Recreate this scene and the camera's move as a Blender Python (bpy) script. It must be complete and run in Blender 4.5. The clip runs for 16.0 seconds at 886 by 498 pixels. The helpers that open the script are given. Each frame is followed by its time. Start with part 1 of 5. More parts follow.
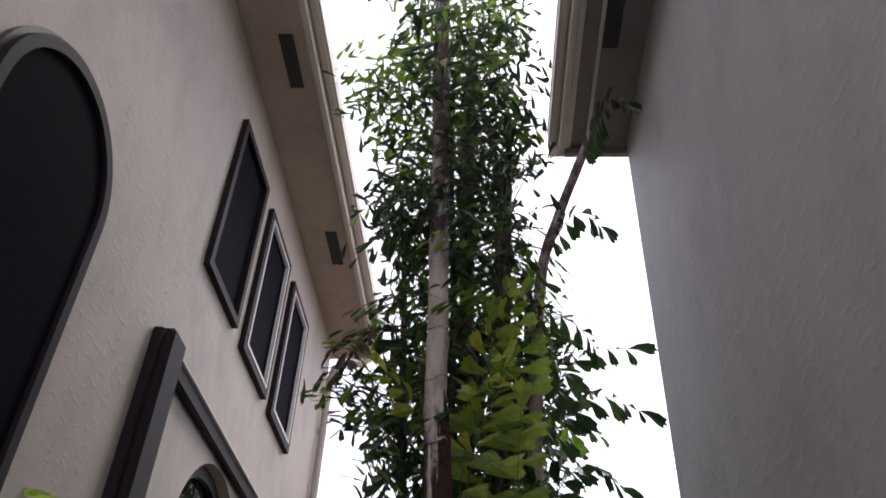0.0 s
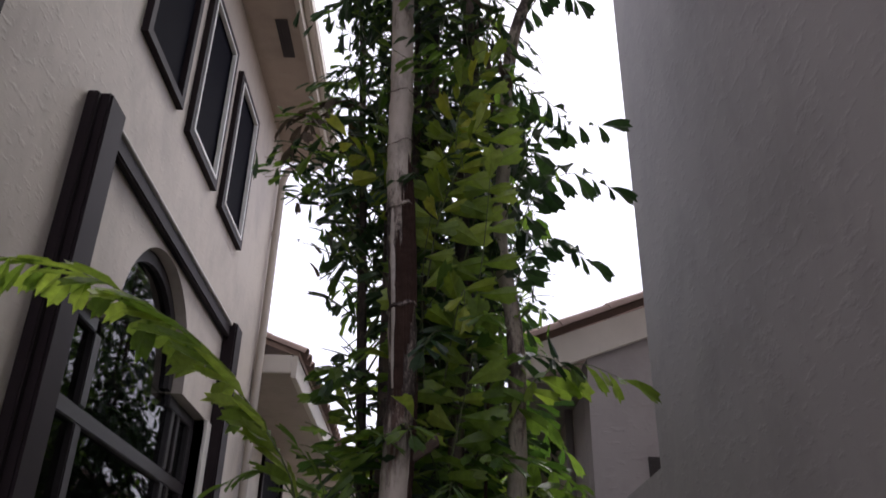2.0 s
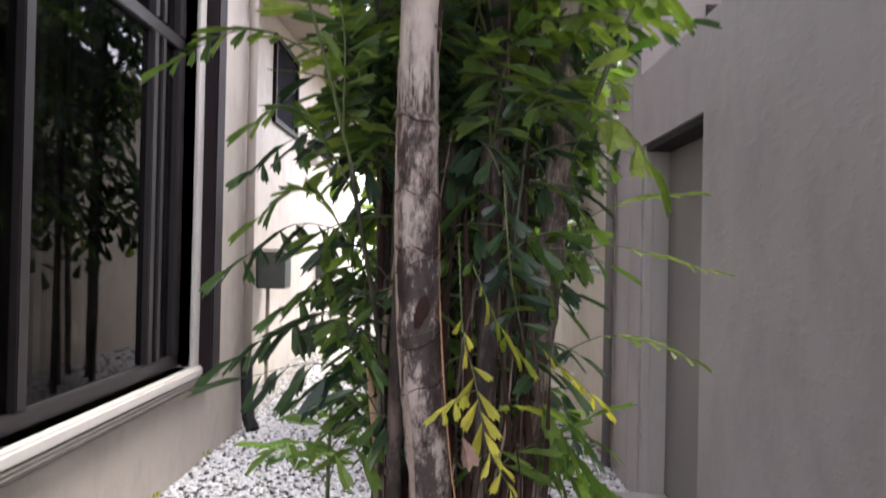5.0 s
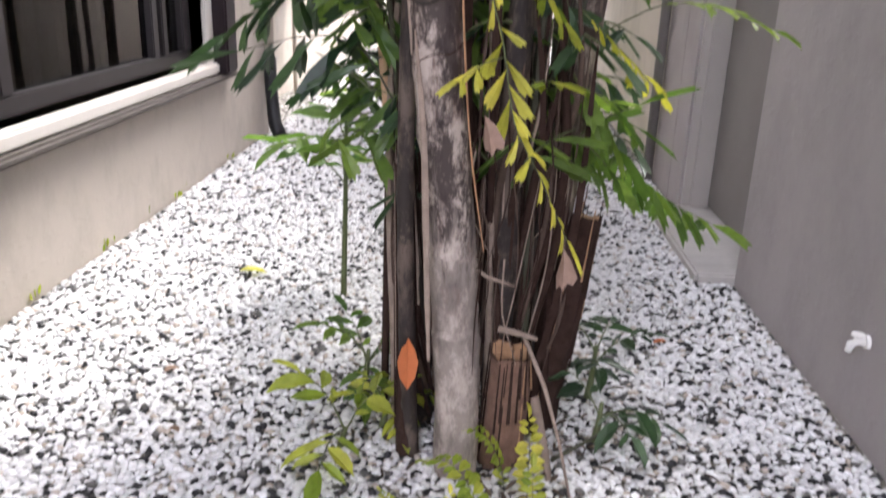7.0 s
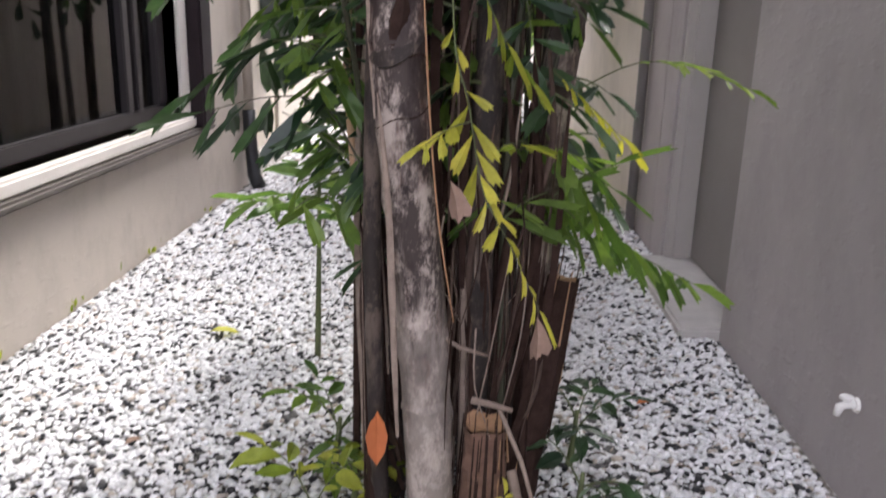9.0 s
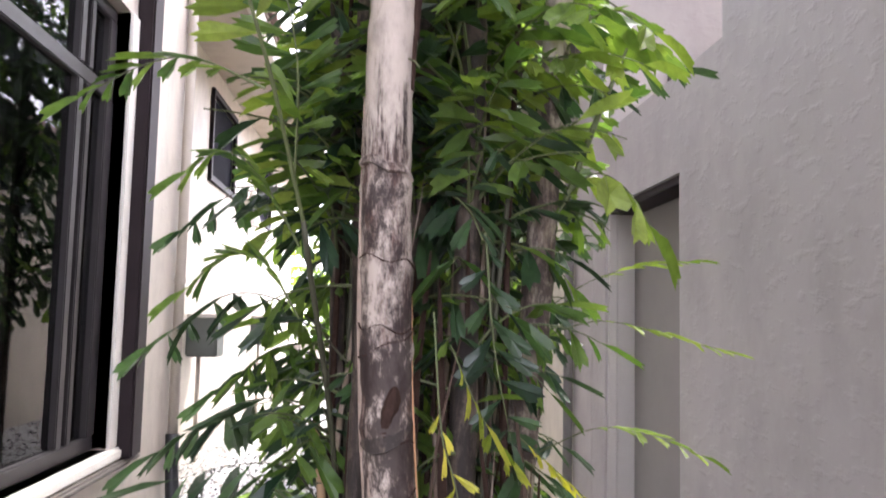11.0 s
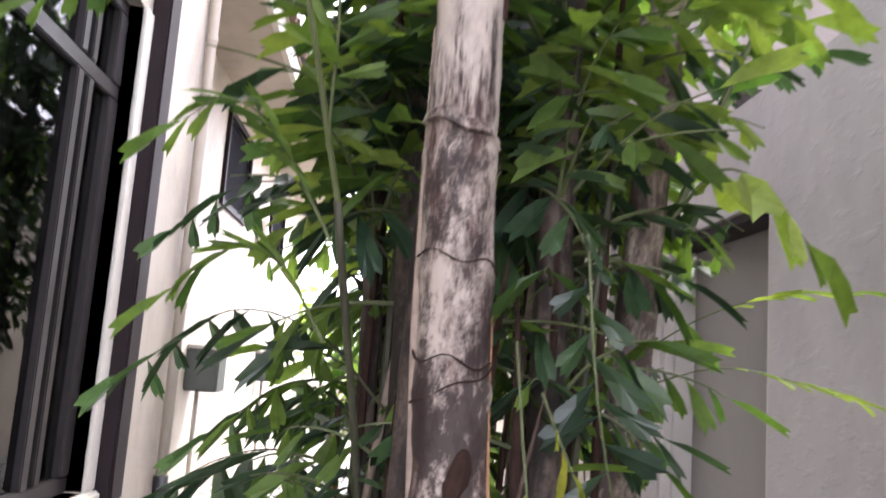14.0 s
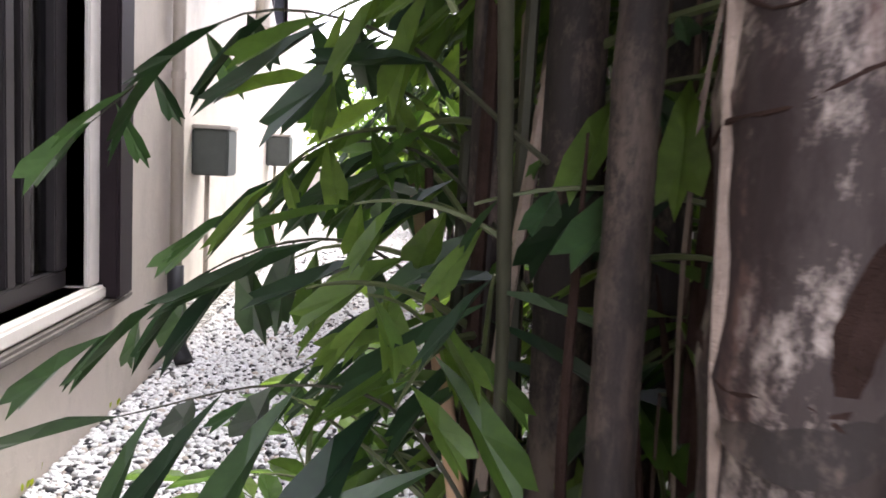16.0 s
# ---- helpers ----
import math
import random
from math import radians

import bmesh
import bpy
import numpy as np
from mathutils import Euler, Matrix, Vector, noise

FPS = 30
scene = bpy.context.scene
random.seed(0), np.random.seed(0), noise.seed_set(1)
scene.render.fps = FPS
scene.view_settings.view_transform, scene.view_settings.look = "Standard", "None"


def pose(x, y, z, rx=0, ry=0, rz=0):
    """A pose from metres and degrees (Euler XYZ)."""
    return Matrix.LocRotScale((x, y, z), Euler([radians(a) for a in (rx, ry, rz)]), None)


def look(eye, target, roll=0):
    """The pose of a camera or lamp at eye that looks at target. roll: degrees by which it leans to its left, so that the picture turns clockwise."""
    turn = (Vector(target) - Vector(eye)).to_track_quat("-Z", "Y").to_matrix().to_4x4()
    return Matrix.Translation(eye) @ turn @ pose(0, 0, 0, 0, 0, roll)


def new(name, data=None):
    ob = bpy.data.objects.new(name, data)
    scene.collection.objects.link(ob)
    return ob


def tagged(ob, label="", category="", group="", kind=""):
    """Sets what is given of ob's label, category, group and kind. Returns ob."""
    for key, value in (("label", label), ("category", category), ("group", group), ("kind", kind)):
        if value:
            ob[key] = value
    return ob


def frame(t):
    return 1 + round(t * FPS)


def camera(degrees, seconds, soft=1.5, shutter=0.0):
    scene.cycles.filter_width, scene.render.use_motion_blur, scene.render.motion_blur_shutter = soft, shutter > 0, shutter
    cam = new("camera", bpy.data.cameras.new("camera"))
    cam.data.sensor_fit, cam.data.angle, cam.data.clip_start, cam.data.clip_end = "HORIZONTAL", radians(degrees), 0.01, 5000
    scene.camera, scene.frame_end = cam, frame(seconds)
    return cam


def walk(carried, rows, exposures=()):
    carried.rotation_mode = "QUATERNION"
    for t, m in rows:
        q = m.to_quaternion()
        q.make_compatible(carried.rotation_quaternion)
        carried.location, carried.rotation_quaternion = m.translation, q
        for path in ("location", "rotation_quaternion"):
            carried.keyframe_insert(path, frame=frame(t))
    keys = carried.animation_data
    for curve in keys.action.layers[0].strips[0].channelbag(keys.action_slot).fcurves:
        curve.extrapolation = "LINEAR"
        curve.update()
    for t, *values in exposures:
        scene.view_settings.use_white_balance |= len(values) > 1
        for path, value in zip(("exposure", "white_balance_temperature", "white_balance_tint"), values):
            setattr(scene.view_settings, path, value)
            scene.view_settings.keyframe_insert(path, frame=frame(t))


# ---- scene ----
cam = camera(57.2, 16.0, 1.7, 0.4)
PATH = [
    (0, (0.1, 0.894, 1.679), (-0.007, 2.447, 2.935), 2.6),
    (0.5, (0.129, 0.952, 1.653), (0.022, 2.555, 2.844), 3.4),
    (1, (0.111, 1.011, 1.633), (0.037, 2.68, 2.732), 3.7),
    (1.5, (0.044, 1.172, 1.624), (0.004, 2.899, 2.631), 2.4),
    (2, (0.042, 1.24, 1.577), (0.059, 3.019, 2.491), 1.2),
    (2.5, (0.099, 1.349, 1.556), (0.032, 3.161, 2.399), -0.4),
    (3, (0.173, 1.473, 1.514), (0.069, 3.347, 2.205), -0.5),
    (3.5, (0.086, 1.535, 1.449), (0.001, 3.453, 2.009), 2.1),
    (4, (0.023, 1.635, 1.411), (0.015, 3.595, 1.807), 1.1),
    (6.3, (-0.012, 2.195, 1.243), (-0.026, 4.159, 0.87), 1.8),
    (6.5, (-0.005, 2.21, 1.227), (-0.031, 4.165, 0.807), 2.4),
    (7, (0.04, 2.264, 1.182), (-0.041, 4.154, 0.535), 2.0),
    (7.5, (0.073, 2.307, 1.159), (-0.042, 4.139, 0.364), 1.8),
    (8, (0.105, 2.339, 1.16), (-0.048, 4.175, 0.381), 1.3),
    (8.5, (0.132, 2.348, 1.176), (-0.083, 4.207, 0.469), 0.1),
    (9, (0.076, 2.353, 1.208), (0.02, 4.277, 0.665), 1.6),
    (9.5, (0.007, 2.342, 1.244), (0.017, 4.303, 0.855), 1.1),
    (10, (-0.01, 2.303, 1.296), (0.097, 4.289, 1.083), 0.9),
    (10.2, (-0.027, 2.243, 1.327), (0.119, 4.233, 1.203), 0.7),
    (12.5, (-0.148, 2.36, 1.396), (-0.026, 4.315, 1.803), 2.7),
    (13, (-0.172, 2.387, 1.392), (0.024, 4.345, 1.751), 1.8),
    (13.5, (-0.123, 2.585, 1.371), (0.088, 4.545, 1.706), 0.7),
    (14, (-0.158, 2.793, 1.351), (-0.04, 4.769, 1.638), 4.1),
    (14.5, (-0.248, 3.044, 1.374), (-0.006, 5.028, 1.442), 2.1),
    (15, (-0.305, 3.136, 1.351), (-0.137, 5.129, 1.336), 3.9),
    (15.5, (-0.279, 3.314, 1.29), (-0.137, 5.303, 1.143), 3.7),
    (16, (-0.293, 3.47, 1.279), (-0.161, 5.451, 1.043), 3.2),
]
walk(cam, [(t, look(eye, target, roll)) for t, eye, target, roll in PATH], exposures=[(0, 0.24), (0.5, 0.06), (1, 0.02), (2, 0.02), (3, -0.08), (3.5, 0.42), (4.2, 1.1), (6.3, 2.12), (7, 2.08), (8, 1.72), (9, 1.75), (10.2, 2.2), (12.3, 2.65), (13, 2.62), (14, 2.5), (15, 2.05), (15.5, 1.92), (16, 2.0)])


# ---- world and light: a bright overcast day ----
world = bpy.data.worlds.new("overcast_sky")
scene.world = world
world.use_nodes = True
wt = world.node_tree
wt.nodes.clear()
sky = wt.nodes.new("ShaderNodeTexSky")
sky.sky_type = "NISHITA"
sky.sun_disc = False
sky.sun_elevation, sky.sun_rotation = radians(59), radians(34)
sky.dust_density, sky.air_density = 5.0, 1.0
cloud = wt.nodes.new("ShaderNodeMix")
cloud.data_type = "RGBA"
cloud.inputs["Factor"].default_value = 0.8
cloud.inputs[7].default_value = (10.6, 10.35, 12.2, 1)
bg = wt.nodes.new("ShaderNodeBackground")
bg.inputs["Strength"].default_value = 0.15
wout = wt.nodes.new("ShaderNodeOutputWorld")
wt.links.new(sky.outputs["Color"], cloud.inputs[6])
wt.links.new(cloud.outputs[2], bg.inputs["Color"])
wt.links.new(bg.outputs["Background"], wout.inputs["Surface"])

sun_data = bpy.data.lights.new("sun", "SUN")
sun_data.energy, sun_data.angle, sun_data.color = 1.5, radians(20), (1.0, 0.97, 0.94)
sun = new("sun", sun_data)
sun.matrix_world = look((6, 13, 18), (0, 4, 0))


# ---- materials ----
def mat(name):
    m = bpy.data.materials.new(name)
    m.use_nodes = True
    return m, m.node_tree, m.node_tree.nodes["Principled BSDF"]


def ramp(nt, stops, mode="LINEAR"):
    r = nt.nodes.new("ShaderNodeValToRGB")
    r.color_ramp.interpolation = mode
    while len(r.color_ramp.elements) < len(stops):
        r.color_ramp.elements.new(0.5)
    for e, (p, c) in zip(r.color_ramp.elements, stops):
        e.position, e.color = p, (*c, 1) if len(c) == 3 else c
    return r


def tex(nt, kind, scale, detail=4.0, rough=0.6, squash=(1, 1, 1)):
    co = nt.nodes.new("ShaderNodeTexCoord")
    mp = nt.nodes.new("ShaderNodeMapping")
    mp.inputs["Scale"].default_value = squash
    nt.links.new(co.outputs["Object"], mp.inputs["Vector"])
    n = nt.nodes.new("ShaderNodeTexNoise" if kind == "noise" else "ShaderNodeTexVoronoi")
    n.inputs["Scale"].default_value = scale
    if kind == "noise":
        n.inputs["Detail"].default_value, n.inputs["Roughness"].default_value = detail, rough
    nt.links.new(mp.outputs["Vector"], n.inputs["Vector"])
    return n


def mixc(nt, fac, a, b, blend="MIX"):
    m = nt.nodes.new("ShaderNodeMix")
    m.data_type, m.blend_type = "RGBA", blend
    for sock, v in ((m.inputs["Factor"], fac), (m.inputs[6], a), (m.inputs[7], b)):
        if isinstance(v, bpy.types.NodeSocket):
            nt.links.new(v, sock)
        elif isinstance(v, (int, float)):
            sock.default_value = v
        else:
            sock.default_value = (*v, 1)
    return m.outputs[2]


def bump(nt, bsdf, height, strength, dist):
    b = nt.nodes.new("ShaderNodeBump")
    b.inputs["Strength"].default_value, b.inputs["Distance"].default_value = strength, dist
    nt.links.new(height, b.inputs["Height"])
    nt.links.new(b.outputs["Normal"], bsdf.inputs["Normal"])


def stucco(name, col, stain):
    m, nt, p = mat(name)
    big = tex(nt, "noise", 0.9, 5, 0.6)
    streak = tex(nt, "noise", 2.6, 6, 0.7, (1, 1, 0.7))
    trowel = tex(nt, "noise", 13.0, 4, 0.55, (1, 1, 2.1))
    fine = tex(nt, "noise", 55.0, 4, 0.7)
    rb = ramp(nt, [(0.35, (0, 0, 0)), (0.7, (1, 1, 1))])
    nt.links.new(big.outputs["Fac"], rb.inputs["Fac"])
    rs = ramp(nt, [(0.45, (0, 0, 0)), (0.72, (0.8, 0.8, 0.8))])
    nt.links.new(streak.outputs["Fac"], rs.inputs["Fac"])
    c = mixc(nt, rb.outputs["Color"], col, tuple(v * 1.1 for v in col))
    c = mixc(nt, rs.outputs["Color"], c, stain)
    rt = ramp(nt, [(0.54, (0, 0, 0)), (0.68, (1, 1, 1))])
    nt.links.new(trowel.outputs["Fac"], rt.inputs["Fac"])
    mth = nt.nodes.new("ShaderNodeMath")
    mth.operation = "MULTIPLY_ADD"
    mth.inputs[1].default_value = 0.25
    nt.links.new(fine.outputs["Fac"], mth.inputs[0])
    nt.links.new(rt.outputs["Color"], mth.inputs[2])
    bump(nt, p, mth.outputs[0], 0.24, 0.005)
    nt.links.new(c, p.inputs["Base Color"])
    p.inputs["Roughness"].default_value = 0.62
    p.inputs["Specular IOR Level"].default_value = 0.45
    return m


def paint(name, col, rough=0.5, var=0.15, scale=6.0, metal=0.0, bmp=0.1, spec=0.35):
    m, nt, p = mat(name)
    n = tex(nt, "noise", scale, 5, 0.65)
    f = tex(nt, "noise", scale * 12, 3, 0.6)
    c = mixc(nt, n.outputs["Fac"], tuple(v * (1 - var) for v in col), tuple(min(1, v * (1 + var)) for v in col))
    nt.links.new(c, p.inputs["Base Color"])
    p.inputs["Roughness"].default_value, p.inputs["Metallic"].default_value = rough, metal
    p.inputs["Specular IOR Level"].default_value = spec
    bump(nt, p, f.outputs["Fac"], bmp, 0.003)
    return m


def leaf(name, dark, light, trans=0.3, rough=0.4):
    m, nt, p = mat(name)
    g = nt.nodes.new("ShaderNodeNewGeometry")
    n = tex(nt, "noise", 30, 3, 0.6)
    r = ramp(nt, [(0.0, dark), (0.6, tuple((a + b) / 2 for a, b in zip(dark, light))), (1.0, light)])
    oi = nt.nodes.new("ShaderNodeObjectInfo")
    su = nt.nodes.new("ShaderNodeMath")
    su.operation = "ADD"
    nt.links.new(g.outputs["Random Per Island"], su.inputs[0])
    nt.links.new(oi.outputs["Random"], su.inputs[1])
    fr = nt.nodes.new("ShaderNodeMath")
    fr.operation = "FRACT"
    nt.links.new(su.outputs[0], fr.inputs[0])
    nt.links.new(fr.outputs[0], r.inputs["Fac"])
    rn = ramp(nt, [(0.3, (0.72, 0.72, 0.72)), (0.75, (1.15, 1.15, 1.1))])
    nt.links.new(n.outputs["Fac"], rn.inputs["Fac"])
    c = mixc(nt, 1.0, r.outputs["Color"], rn.outputs["Color"], "MULTIPLY")
    nt.links.new(c, p.inputs["Base Color"])
    p.inputs["Roughness"].default_value = rough
    t = nt.nodes.new("ShaderNodeBsdfTranslucent")
    tc = mixc(nt, 1.0, c, (1.75, 1.85, 0.95), "MULTIPLY")
    nt.links.new(tc, t.inputs["Color"])
    ms = nt.nodes.new("ShaderNodeMixShader")
    ms.inputs["Fac"].default_value = trans
    nt.links.new(p.outputs["BSDF"], ms.inputs[1])
    nt.links.new(t.outputs["BSDF"], ms.inputs[2])
    nt.links.new(ms.outputs["Shader"], nt.nodes["Material Output"].inputs["Surface"])
    return m


def bark(name, brown, dark, pale, bands):
    """Palm stem: fibrous brown bark, with smooth pale lengths where the old sheaths have dropped."""
    m, nt, p = mat(name)
    fib = tex(nt, "noise", 38, 6, 0.75, (1, 1, 0.1))
    blot = tex(nt, "noise", 12, 7, 0.72, (1, 1, 0.4))
    fine = tex(nt, "noise", 120, 3, 0.6, (1, 1, 0.3))
    rf = ramp(nt, [(0.42, (0, 0, 0)), (0.58, (1, 1, 1))])
    nt.links.new(fib.outputs["Fac"], rf.inputs["Fac"])
    c = mixc(nt, rf.outputs["Color"], dark, brown)
    rbl = ramp(nt, [(0.44, (0, 0, 0)), (0.56, (1, 1, 1))])
    nt.links.new(blot.outputs["Fac"], rbl.inputs["Fac"])
    c = mixc(nt, rbl.outputs["Color"], c, tuple(0.22 * a + 0.78 * b for a, b in zip(brown, pale)))
    mould = tex(nt, "noise", 11, 7, 0.8, (1, 1, 0.55))
    rm = ramp(nt, [(0.45, (0, 0, 0)), (0.54, (0.92, 0.92, 0.92))])
    nt.links.new(mould.outputs["Fac"], rm.inputs["Fac"])
    c = mixc(nt, rm.outputs["Color"], c, dark)
    co = nt.nodes.new("ShaderNodeTexCoord")
    sep = nt.nodes.new("ShaderNodeSeparateXYZ")
    nt.links.new(co.outputs["Object"], sep.inputs[0])
    wob = nt.nodes.new("ShaderNodeMath")
    wob.operation = "MULTIPLY_ADD"
    wob.inputs[1].default_value = 0.9
    nt.links.new(fib.outputs["Fac"], wob.inputs[0])
    nt.links.new(sep.outputs["Z"], wob.inputs[2])
    stops = [(0.0, (0, 0, 0))]
    for a, b, bare in bands:
        a, b = (a + 0.45) / 8, (b + 0.45) / 8
        stops += [(a, (0, 0, 0)), (a + 0.012, (bare,) * 3), (b, (bare,) * 3), (b + 0.02, (0, 0, 0))]
    sc = nt.nodes.new("ShaderNodeMath")
    sc.operation = "MULTIPLY"
    sc.inputs[1].default_value = 1 / 8
    nt.links.new(wob.outputs[0], sc.inputs[0])
    rz = ramp(nt, stops)
    nt.links.new(sc.outputs[0], rz.inputs["Fac"])
    rp = ramp(nt, [(0.34, tuple(v * 0.42 for v in pale)), (0.5, tuple(v * 0.85 for v in pale)), (0.7, pale)])
    nt.links.new(blot.outputs["Fac"], rp.inputs["Fac"])
    c = mixc(nt, rz.outputs["Color"], c, rp.outputs["Color"])
    nt.links.new(c, p.inputs["Base Color"])
    p.inputs["Roughness"].default_value = 0.75
    hm = mixc(nt, 0.35, fib.outputs["Fac"], fine.outputs["Fac"])
    bump(nt, p, hm, 0.6, 0.006)
    return m


M_WALL_W = stucco("cream_stucco", (0.44, 0.39, 0.335), (0.33, 0.29, 0.25))
M_WALL_E = stucco("taupe_stucco", (0.355, 0.325, 0.315), (0.285, 0.26, 0.255))
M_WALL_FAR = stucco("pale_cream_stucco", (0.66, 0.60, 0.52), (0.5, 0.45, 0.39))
M_TRIM = paint("dark_brown_trim", (0.020, 0.014, 0.016), 0.55, 0.35, 5, spec=0.12)
M_FRAME = paint("bronze_frame", (0.030, 0.026, 0.027), 0.4, 0.25, 8, spec=0.3)
M_SILL = paint("white_sill", (0.62, 0.58, 0.53), 0.6, 0.1, 7)
M_SOFFIT = stucco("tan_soffit", (0.40, 0.33, 0.27), (0.3, 0.25, 0.2))
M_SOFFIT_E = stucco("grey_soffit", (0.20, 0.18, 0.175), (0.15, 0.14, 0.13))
M_FASCIA = paint("cream_fascia", (0.60, 0.55, 0.48), 0.55, 0.12, 5)
M_VENT = paint("dark_vent", (0.05, 0.042, 0.042), 0.6, 0.2, 20)
M_TILE = paint("clay_roof_tile", (0.30, 0.215, 0.18), 0.8, 0.35, 9, bmp=0.4)
M_PIPE = paint("beige_downpipe", (0.42, 0.37, 0.31), 0.5, 0.12, 8)
M_BLACK = paint("black_plastic", (0.018, 0.018, 0.02), 0.45, 0.2, 14)
M_DOOR = paint("grey_door", (0.20, 0.185, 0.175), 0.55, 0.1, 6)
M_JAMB = paint("light_door_jamb", (0.42, 0.39, 0.36), 0.55, 0.1, 6)
M_CONC = paint("concrete", (0.42, 0.40, 0.37), 0.9, 0.25, 9, bmp=0.5)
M_WHITE = paint("white_plastic", (0.75, 0.74, 0.7), 0.4, 0.06, 20)
# near-black base colour puts the dimness of unlit rooms into the walls
M_INT = paint("painted_dim_interior", (0.03, 0.026, 0.026), 0.9, 0.1, 2)
M_SCREEN = paint("dark_window_screen", (0.007, 0.007, 0.011), 0.8, 0.2, 30, spec=0.03)
M_WOOD = paint("raw_cut_wood", (0.42, 0.25, 0.14), 0.85, 0.45, 30, bmp=0.8)
M_DEADLEAF = paint("dry_leaf", (0.27, 0.18, 0.135), 0.8, 0.45, 40, bmp=0.6)
M_ORANGE = paint("orange_dead_leaf", (0.42, 0.13, 0.045), 0.7, 0.25, 25, bmp=0.4)
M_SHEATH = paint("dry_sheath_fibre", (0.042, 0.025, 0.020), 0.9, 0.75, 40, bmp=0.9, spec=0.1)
M_SHEATH_PALE = paint("pale_dry_sheath", (0.30, 0.235, 0.19), 0.85, 0.6, 34, bmp=0.8, spec=0.15)

M_GLASS, gt, gp = mat("tinted_glass")
gp.inputs["Base Color"].default_value = (0.16, 0.16, 0.17, 1)
gp.inputs["Transmission Weight"].default_value = 1.0
gp.inputs["Roughness"].default_value = 0.02
gp.inputs["IOR"].default_value = 1.36
gn = tex(gt, "noise", 1.2, 2, 0.5)
bump(gt, gp, gn.outputs["Fac"], 0.05, 0.01)

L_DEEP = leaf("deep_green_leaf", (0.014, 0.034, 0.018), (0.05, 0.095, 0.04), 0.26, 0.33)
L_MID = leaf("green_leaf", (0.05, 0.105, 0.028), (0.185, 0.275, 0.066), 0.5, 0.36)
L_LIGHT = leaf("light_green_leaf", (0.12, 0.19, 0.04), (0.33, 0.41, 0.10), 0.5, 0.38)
L_YELLOW = leaf("yellowing_leaf", (0.36, 0.36, 0.045), (0.66, 0.6, 0.10), 0.35, 0.5)
L_FERN = leaf("fern_green", (0.18, 0.26, 0.03), (0.45, 0.46, 0.07), 0.35, 0.5)
L_DEAD = leaf("dead_brown_leaf", (0.05, 0.036, 0.028), (0.16, 0.115, 0.085), 0.1, 0.8)
M_STEM = paint("green_petiole", (0.10, 0.12, 0.05), 0.5, 0.3, 20)
M_STEM_DARK = paint("dark_petiole", (0.05, 0.05, 0.03), 0.6, 0.4, 20)
M_BARK1 = bark("palm_bark", (0.10, 0.056, 0.045), (0.020, 0.011, 0.010), (0.50, 0.43, 0.37), [(-0.4, 0.57, 0.5), (1.7, 2.1, 1.0), (3.14, 4.0, 1.0)])
M_BARK2 = bark("ringed_palm_bark", (0.25, 0.19, 0.15), (0.06, 0.04, 0.035), (0.42, 0.36, 0.29), [(2.0, 2.3, 1.0), (2.9, 4.2, 1.0)])
M_BARK3 = bark("dark_palm_bark", (0.058, 0.040, 0.032), (0.016, 0.011, 0.009), (0.12, 0.09, 0.07), [(6.5, 6.6, 1.0)])

M_GRAVEL, nt, p = mat("white_and_black_pebbles")
geo = nt.nodes.new("ShaderNodeNewGeometry")
rg = ramp(nt, [(0.0, (0.016, 0.016, 0.018)), (0.14, (0.13, 0.125, 0.12)), (0.20, (0.7, 0.7, 0.7)), (0.5, (0.84, 0.84, 0.84)), (0.94, (0.5, 0.44, 0.38))], "CONSTANT")
nt.links.new(geo.outputs["Random Per Island"], rg.inputs["Fac"])
gnz = tex(nt, "noise", 60, 4, 0.6)
gr2 = ramp(nt, [(0.3, (0.75, 0.74, 0.72)), (0.7, (1, 1, 1))])
nt.links.new(gnz.outputs["Fac"], gr2.inputs["Fac"])
nt.links.new(mixc(nt, 1.0, rg.outputs["Color"], gr2.outputs["Color"], "MULTIPLY"), p.inputs["Base Color"])
p.inputs["Roughness"].default_value = 0.6

M_GROUND, nt, p = mat("gravel_bed")
vo = tex(nt, "voronoi", 42)
rv = ramp(nt, [(0.0, (0.03, 0.03, 0.03)), (0.22, (0.5, 0.48, 0.45)), (0.6, (0.7, 0.69, 0.66))], "CONSTANT")
sepc = nt.nodes.new("ShaderNodeSeparateColor")
nt.links.new(vo.outputs["Color"], sepc.inputs["Color"])
nt.links.new(sepc.outputs["Red"], rv.inputs["Fac"])
rd = ramp(nt, [(0.25, (1, 1, 1)), (0.65, (0.25, 0.23, 0.2))])
nt.links.new(vo.outputs["Distance"], rd.inputs["Fac"])
nt.links.new(mixc(nt, 1.0, rv.outputs["Color"], rd.outputs["Color"], "MULTIPLY"), p.inputs["Base Color"])
p.inputs["Roughness"].default_value = 0.8
bump(nt, p, vo.outputs["Distance"], 0.6, 0.01)


# ---- mesh helpers ----
grove = False  # on while the plants of the clump are built: they are drawn about their own origin


def rooted(v):
    """From the clump's own origin into the world; the feet stay in the gravel."""
    return (v[0] - 0.055, v[1] + 0.045, v[2] + 0.075 * min(1, max(0, v[2] / 0.3)))


def part(name, bm, material, parent=None, label="", smooth=False):
    me = bpy.data.meshes.new(name)
    if grove:
        for v in bm.verts:
            v.co = rooted(v.co)
    bm.normal_update()
    bm.to_mesh(me)
    bm.free()
    me.materials.append(material)
    if smooth:
        me.shade_smooth()
    ob = new(name, me)
    if parent:
        ob.parent = parent
    return tagged(ob, label)


